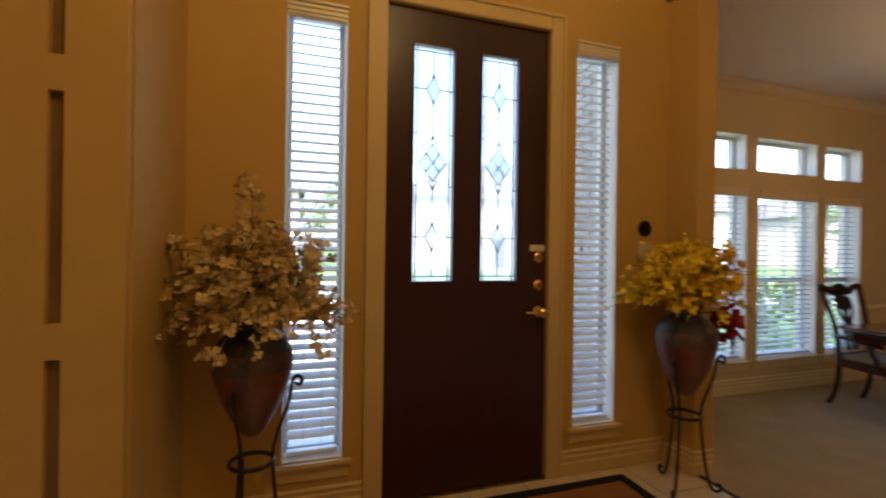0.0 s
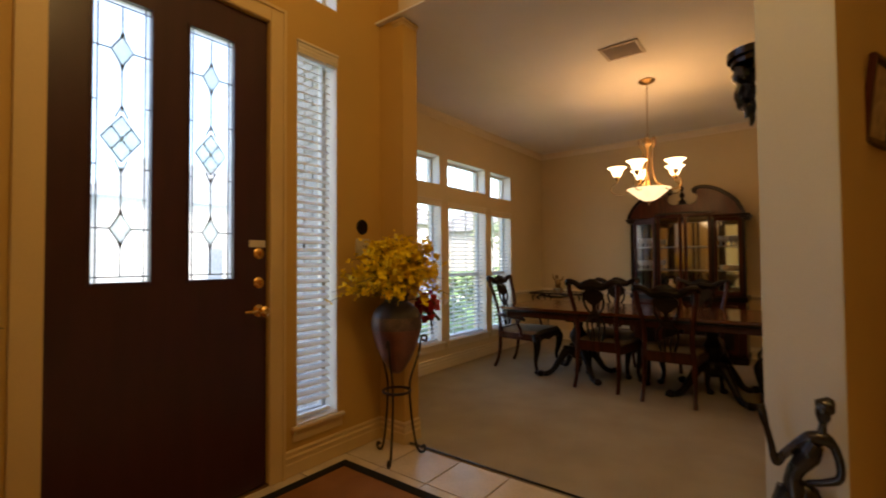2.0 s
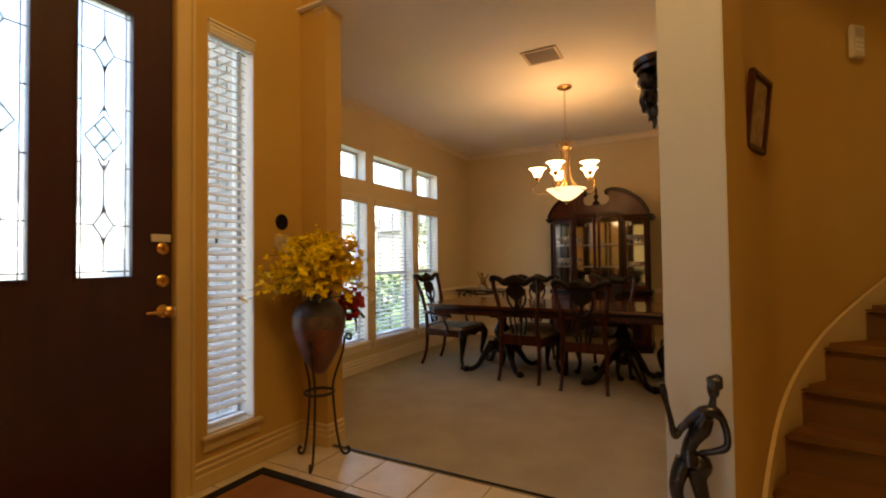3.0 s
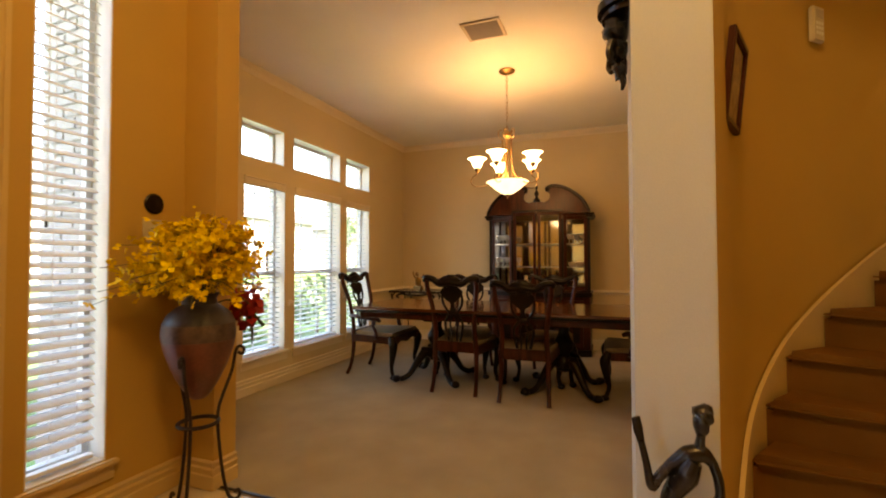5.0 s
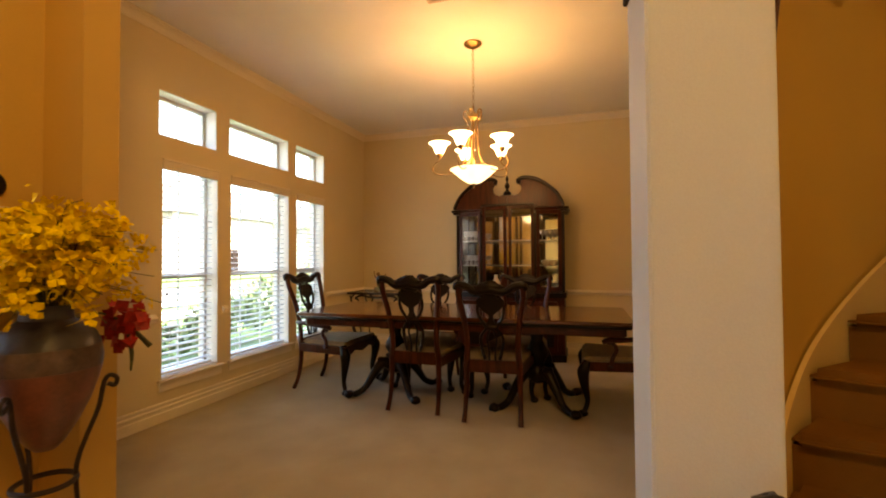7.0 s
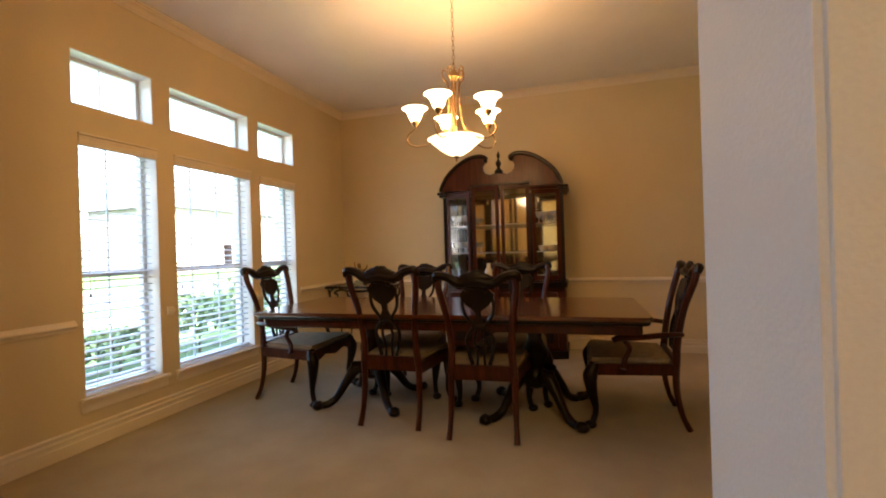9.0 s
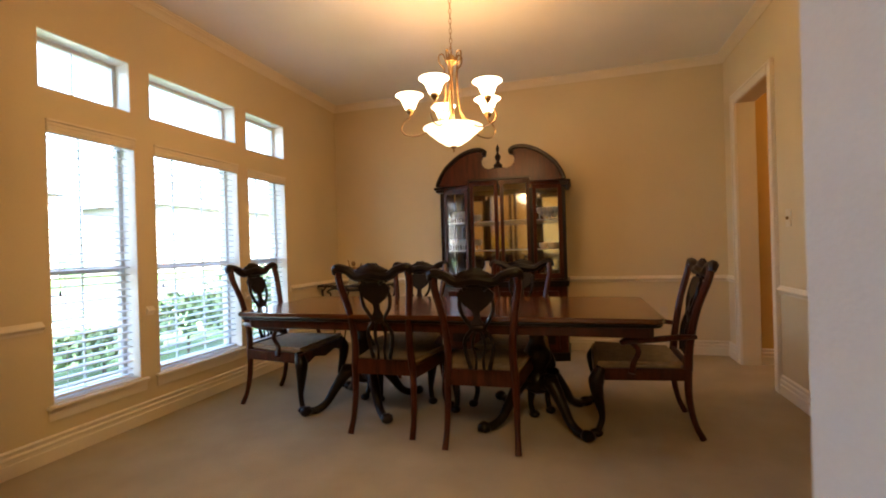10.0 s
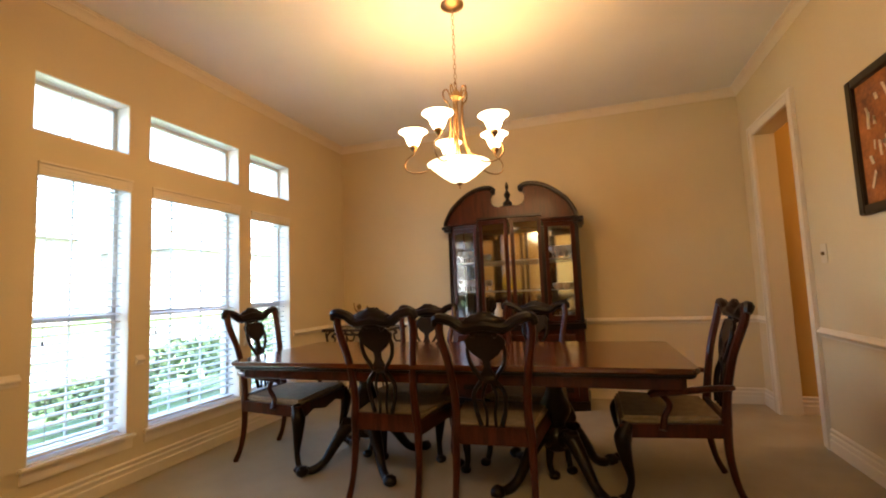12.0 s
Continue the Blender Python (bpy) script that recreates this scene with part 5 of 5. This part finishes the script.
box(bm, -0.04, -0.05, 0, 0.04, 0.05, 0.05, 0.006)
fg = part("figurine", bm, "bronze", None)
tagged(fg, "small bronze figurine on the glass side table", "figurine")
fg.matrix_world = pose(6.50, 2.84, 0.7265) @ Matrix.Diagonal((1.2, 1.2, 1.2, 1))

# ---- lamps ----
lamp("foyer_lamp", "POINT", FOYER_LAMP, WARM, pose(0.9, 0.2, 3.4), 0.2)
# added fill with no fixture, brightens the enclosed hall beyond the opening
lamp("hall_fill_light", "POINT", 1.0, WARM, pose(6.2, -2.2, 2.3), 0.1)
lamp("chandelier_bowl_lamp", "POINT", CHANDELIER * 4, AMBER, pose(CHX, CHY, 1.92), 0.10)
for k in range(5):
    a = radians(101 + 72 * k)
    lamp("chandelier_bulb", "POINT", CHANDELIER, AMBER, pose(CHX + 0.267 * math.cos(a), CHY + 0.267 * math.sin(a), 2.11), 0.03)

# ---- outside ----
structure("ground", bx(-400, -400, -0.30, 400, 400, -0.16), "grass", "lawn that runs to the street")
structure("pavement", bx(-1.0, FY + 0.21, -0.159, 2.2, 9.0, -0.10), "concrete", "pale concrete path to the front door")
structure("sidewalk", bx(-60, 9.0, -0.159, 90, 10.4, -0.14), "concrete")
structure("road", bx(-60, 12.0, -0.159, 90, 19.0, -0.15), "asphalt")
structure("kerb", bx(-60, 11.8, -0.159, 90, 12.0, -0.06), "concrete")


def bush(x, y, w, h, seed):
    r = random.Random(seed)
    b = thing("bush", "rounded green garden shrub outside the dining room windows", "bush", "garden shrubs", pose(x, y, -0.16))
    part("branches", bar(bmesh.new(), [(0, 0, 0), (0.03, 0.02, h * 0.5)], [0.02, 0.01], 4, 6), "bark", b)
    bm = bmesh.new()
    for k in range(700):
        a, e, q = r.uniform(0, 6.283), math.acos(r.uniform(-0.2, 1)), r.uniform(0.55, 1.0)
        p = Vector((w * q * math.sin(e) * math.cos(a), w * q * math.sin(e) * math.sin(a), h * 0.5 + h * 0.5 * q * math.cos(e) + r.gauss(0, 0.02)))
        n = Vector([r.gauss(0, 1) for _ in range(3)]).normalized()
        u = n.orthogonal().normalized() * 0.035
        v = n.cross(u)
        bm.faces.new([bm.verts.new(p + c) for c in (-u * 1.6, v, u * 1.6, -v)])
    part("leaves", bm, "leaf", b, kind="stuff")


for k, (x, y, w, h) in enumerate(((5.6, 5.4, 0.55, 0.5), (6.6, 5.3, 0.6, 0.8), (7.6, 5.3, 0.7, 1.05), (8.8, 5.3, 0.8, 1.25), (10.1, 5.5, 0.8, 1.3), (4.4, 6.0, 0.5, 0.4))):
    bush(x, y, w, h, 20 + k)


def tree(x, y, h, seed):
    r = random.Random(seed)
    t = thing("tree", "leafy green street tree beside the road", "tree", "street trees", pose(x, y, -0.16))
    bm = bar(bmesh.new(), [(0, 0, 0), (0.1, 0.05, h * 0.3), (0.05, 0.0, h * 0.6), (0, 0.1, h * 0.85)], [0.20, 0.15, 0.09, 0.03], 5, 8)
    cl = []
    for k in range(9):
        a, z = r.uniform(0, 6.283), r.uniform(0.35, 0.8) * h
        q = Vector((math.cos(a) * h * 0.28, math.sin(a) * h * 0.28, z + h * 0.16))
        bar(bm, [(0.05, 0.02, z), tuple(q * 0.5 + Vector((0, 0, z * 0.5))), tuple(q)], [0.07, 0.04, 0.015], 4, 6)
        cl.append(q)
    part("trunk", bm, "bark", t)
    bm = bmesh.new()
    for k in range(1800):
        c = r.choice(cl)
        p = c + Vector([r.gauss(0, h * 0.085) for _ in range(3)])
        n = Vector([r.gauss(0, 1) for _ in range(3)]).normalized()
        u = n.orthogonal().normalized() * 0.10
        v = n.cross(u)
        bm.faces.new([bm.verts.new(p + w) for w in (-u * 1.5, v, u * 1.5, -v)])
    part("crown", bm, "leaf", t, kind="stuff")


for k, (x, y, h) in enumerate(((6.5, 46, 8.0), (24, 44, 7.5), (41, 24, 6.5), (-14, 30, 7.0), (1.5, 44, 7.0))):
    tree(x, y, h, 40 + k)


def house(x, y, w, seed):
    hs = thing("house", "pale two-storey brick house with a grey hipped roof across the street", "house", "houses across the street", pose(x, y, -0.16))
    part("wall", bx(-w / 2, 0, 0, w / 2, 8, 5.2), "house_brick", hs)
    bm = bmesh.new()
    e = w / 2 + 0.5
    v = [bm.verts.new(p) for p in ((-e, -0.5, 5.2), (e, -0.5, 5.2), (e, 8.5, 5.2), (-e, 8.5, 5.2), (-e + 4, 4, 8.6), (e - 4, 4, 8.6))]
    for f in ((0, 1, 5, 4), (1, 2, 5), (2, 3, 4, 5), (3, 0, 4), (3, 2, 1, 0)):
        bm.faces.new([v[i] for i in f])
    part("roof", bm, "roof", hs, "grey shingle hipped roof")
    part("garage_door", bx(w / 2 - 5.2, -0.04, 0.05, w / 2 - 0.8, -0.002, 2.3), "white", hs)
    part("door", bx(-0.5, -0.05, 0.1, 0.5, -0.002, 2.3), "darkwood", hs)
    for xx in (-w / 2 + 1.6, -w / 2 + 4.0, 2.2):
        for zz in (0.9, 3.3):
            if xx > 0 and zz < 2:
                continue
            q = part("window", bx(xx - 0.6, -0.05, zz, xx + 0.6, -0.002, zz + 1.4), "white", hs)
            part("pane", bx(xx - 0.5, -0.056, zz + 0.1, xx + 0.5, -0.0505, zz + 1.3), "vinyl", q)


for k, x in enumerate((-26, -6, 15, 35, 55)):
    house(x, 31, 13, k)

# ---- brick face of the dining bay, seen through the narrow window beside the door ----
structure("wall_bay_outside", bx(2.44, FY + 0.205, -0.16, 2.537, WY + 0.2, 3.3), "mortar", "mortar behind brick outside the front door")
bay = bpy.data.objects["wall_bay_outside"]
me = finish("brick", bx(-0.006, -0.0965, -0.030, 0.006, 0.0965, 0.030, bevel=0.003), "brick")
for j in range(46):
    for i in range(5):
        y = FY + 0.30 + i * 0.203 + (0.1015 if j % 2 else 0)
        if y + 0.097 > WY + 0.2:
            continue
        o = new("brick", me)
        o.parent, o.location = bay, (2.434, y, -0.12 + j * 0.070)

# ---- floor tiles ----
ft = bpy.data.objects["floor_foyer"]
TS = 0.33
me = finish("floor_tile", bx(-TS / 2 + 0.003, -TS / 2 + 0.003, -0.0055, TS / 2 - 0.003, TS / 2 - 0.003, 0.0, bevel=0.0015), "tile")
for i in range(15):
    for j in range(17):
        x, y = 2.39 - i * TS, 2.255 - j * TS
        if x - TS / 2 < -2.4 or y - TS / 2 < -3.2 or (y > 1.6 and x < -0.0) or (x < -0.2 and y > 1.6):
            continue
        o = new("floor_tile", me)
        o.parent, o.location = ft, (x, y, 0)
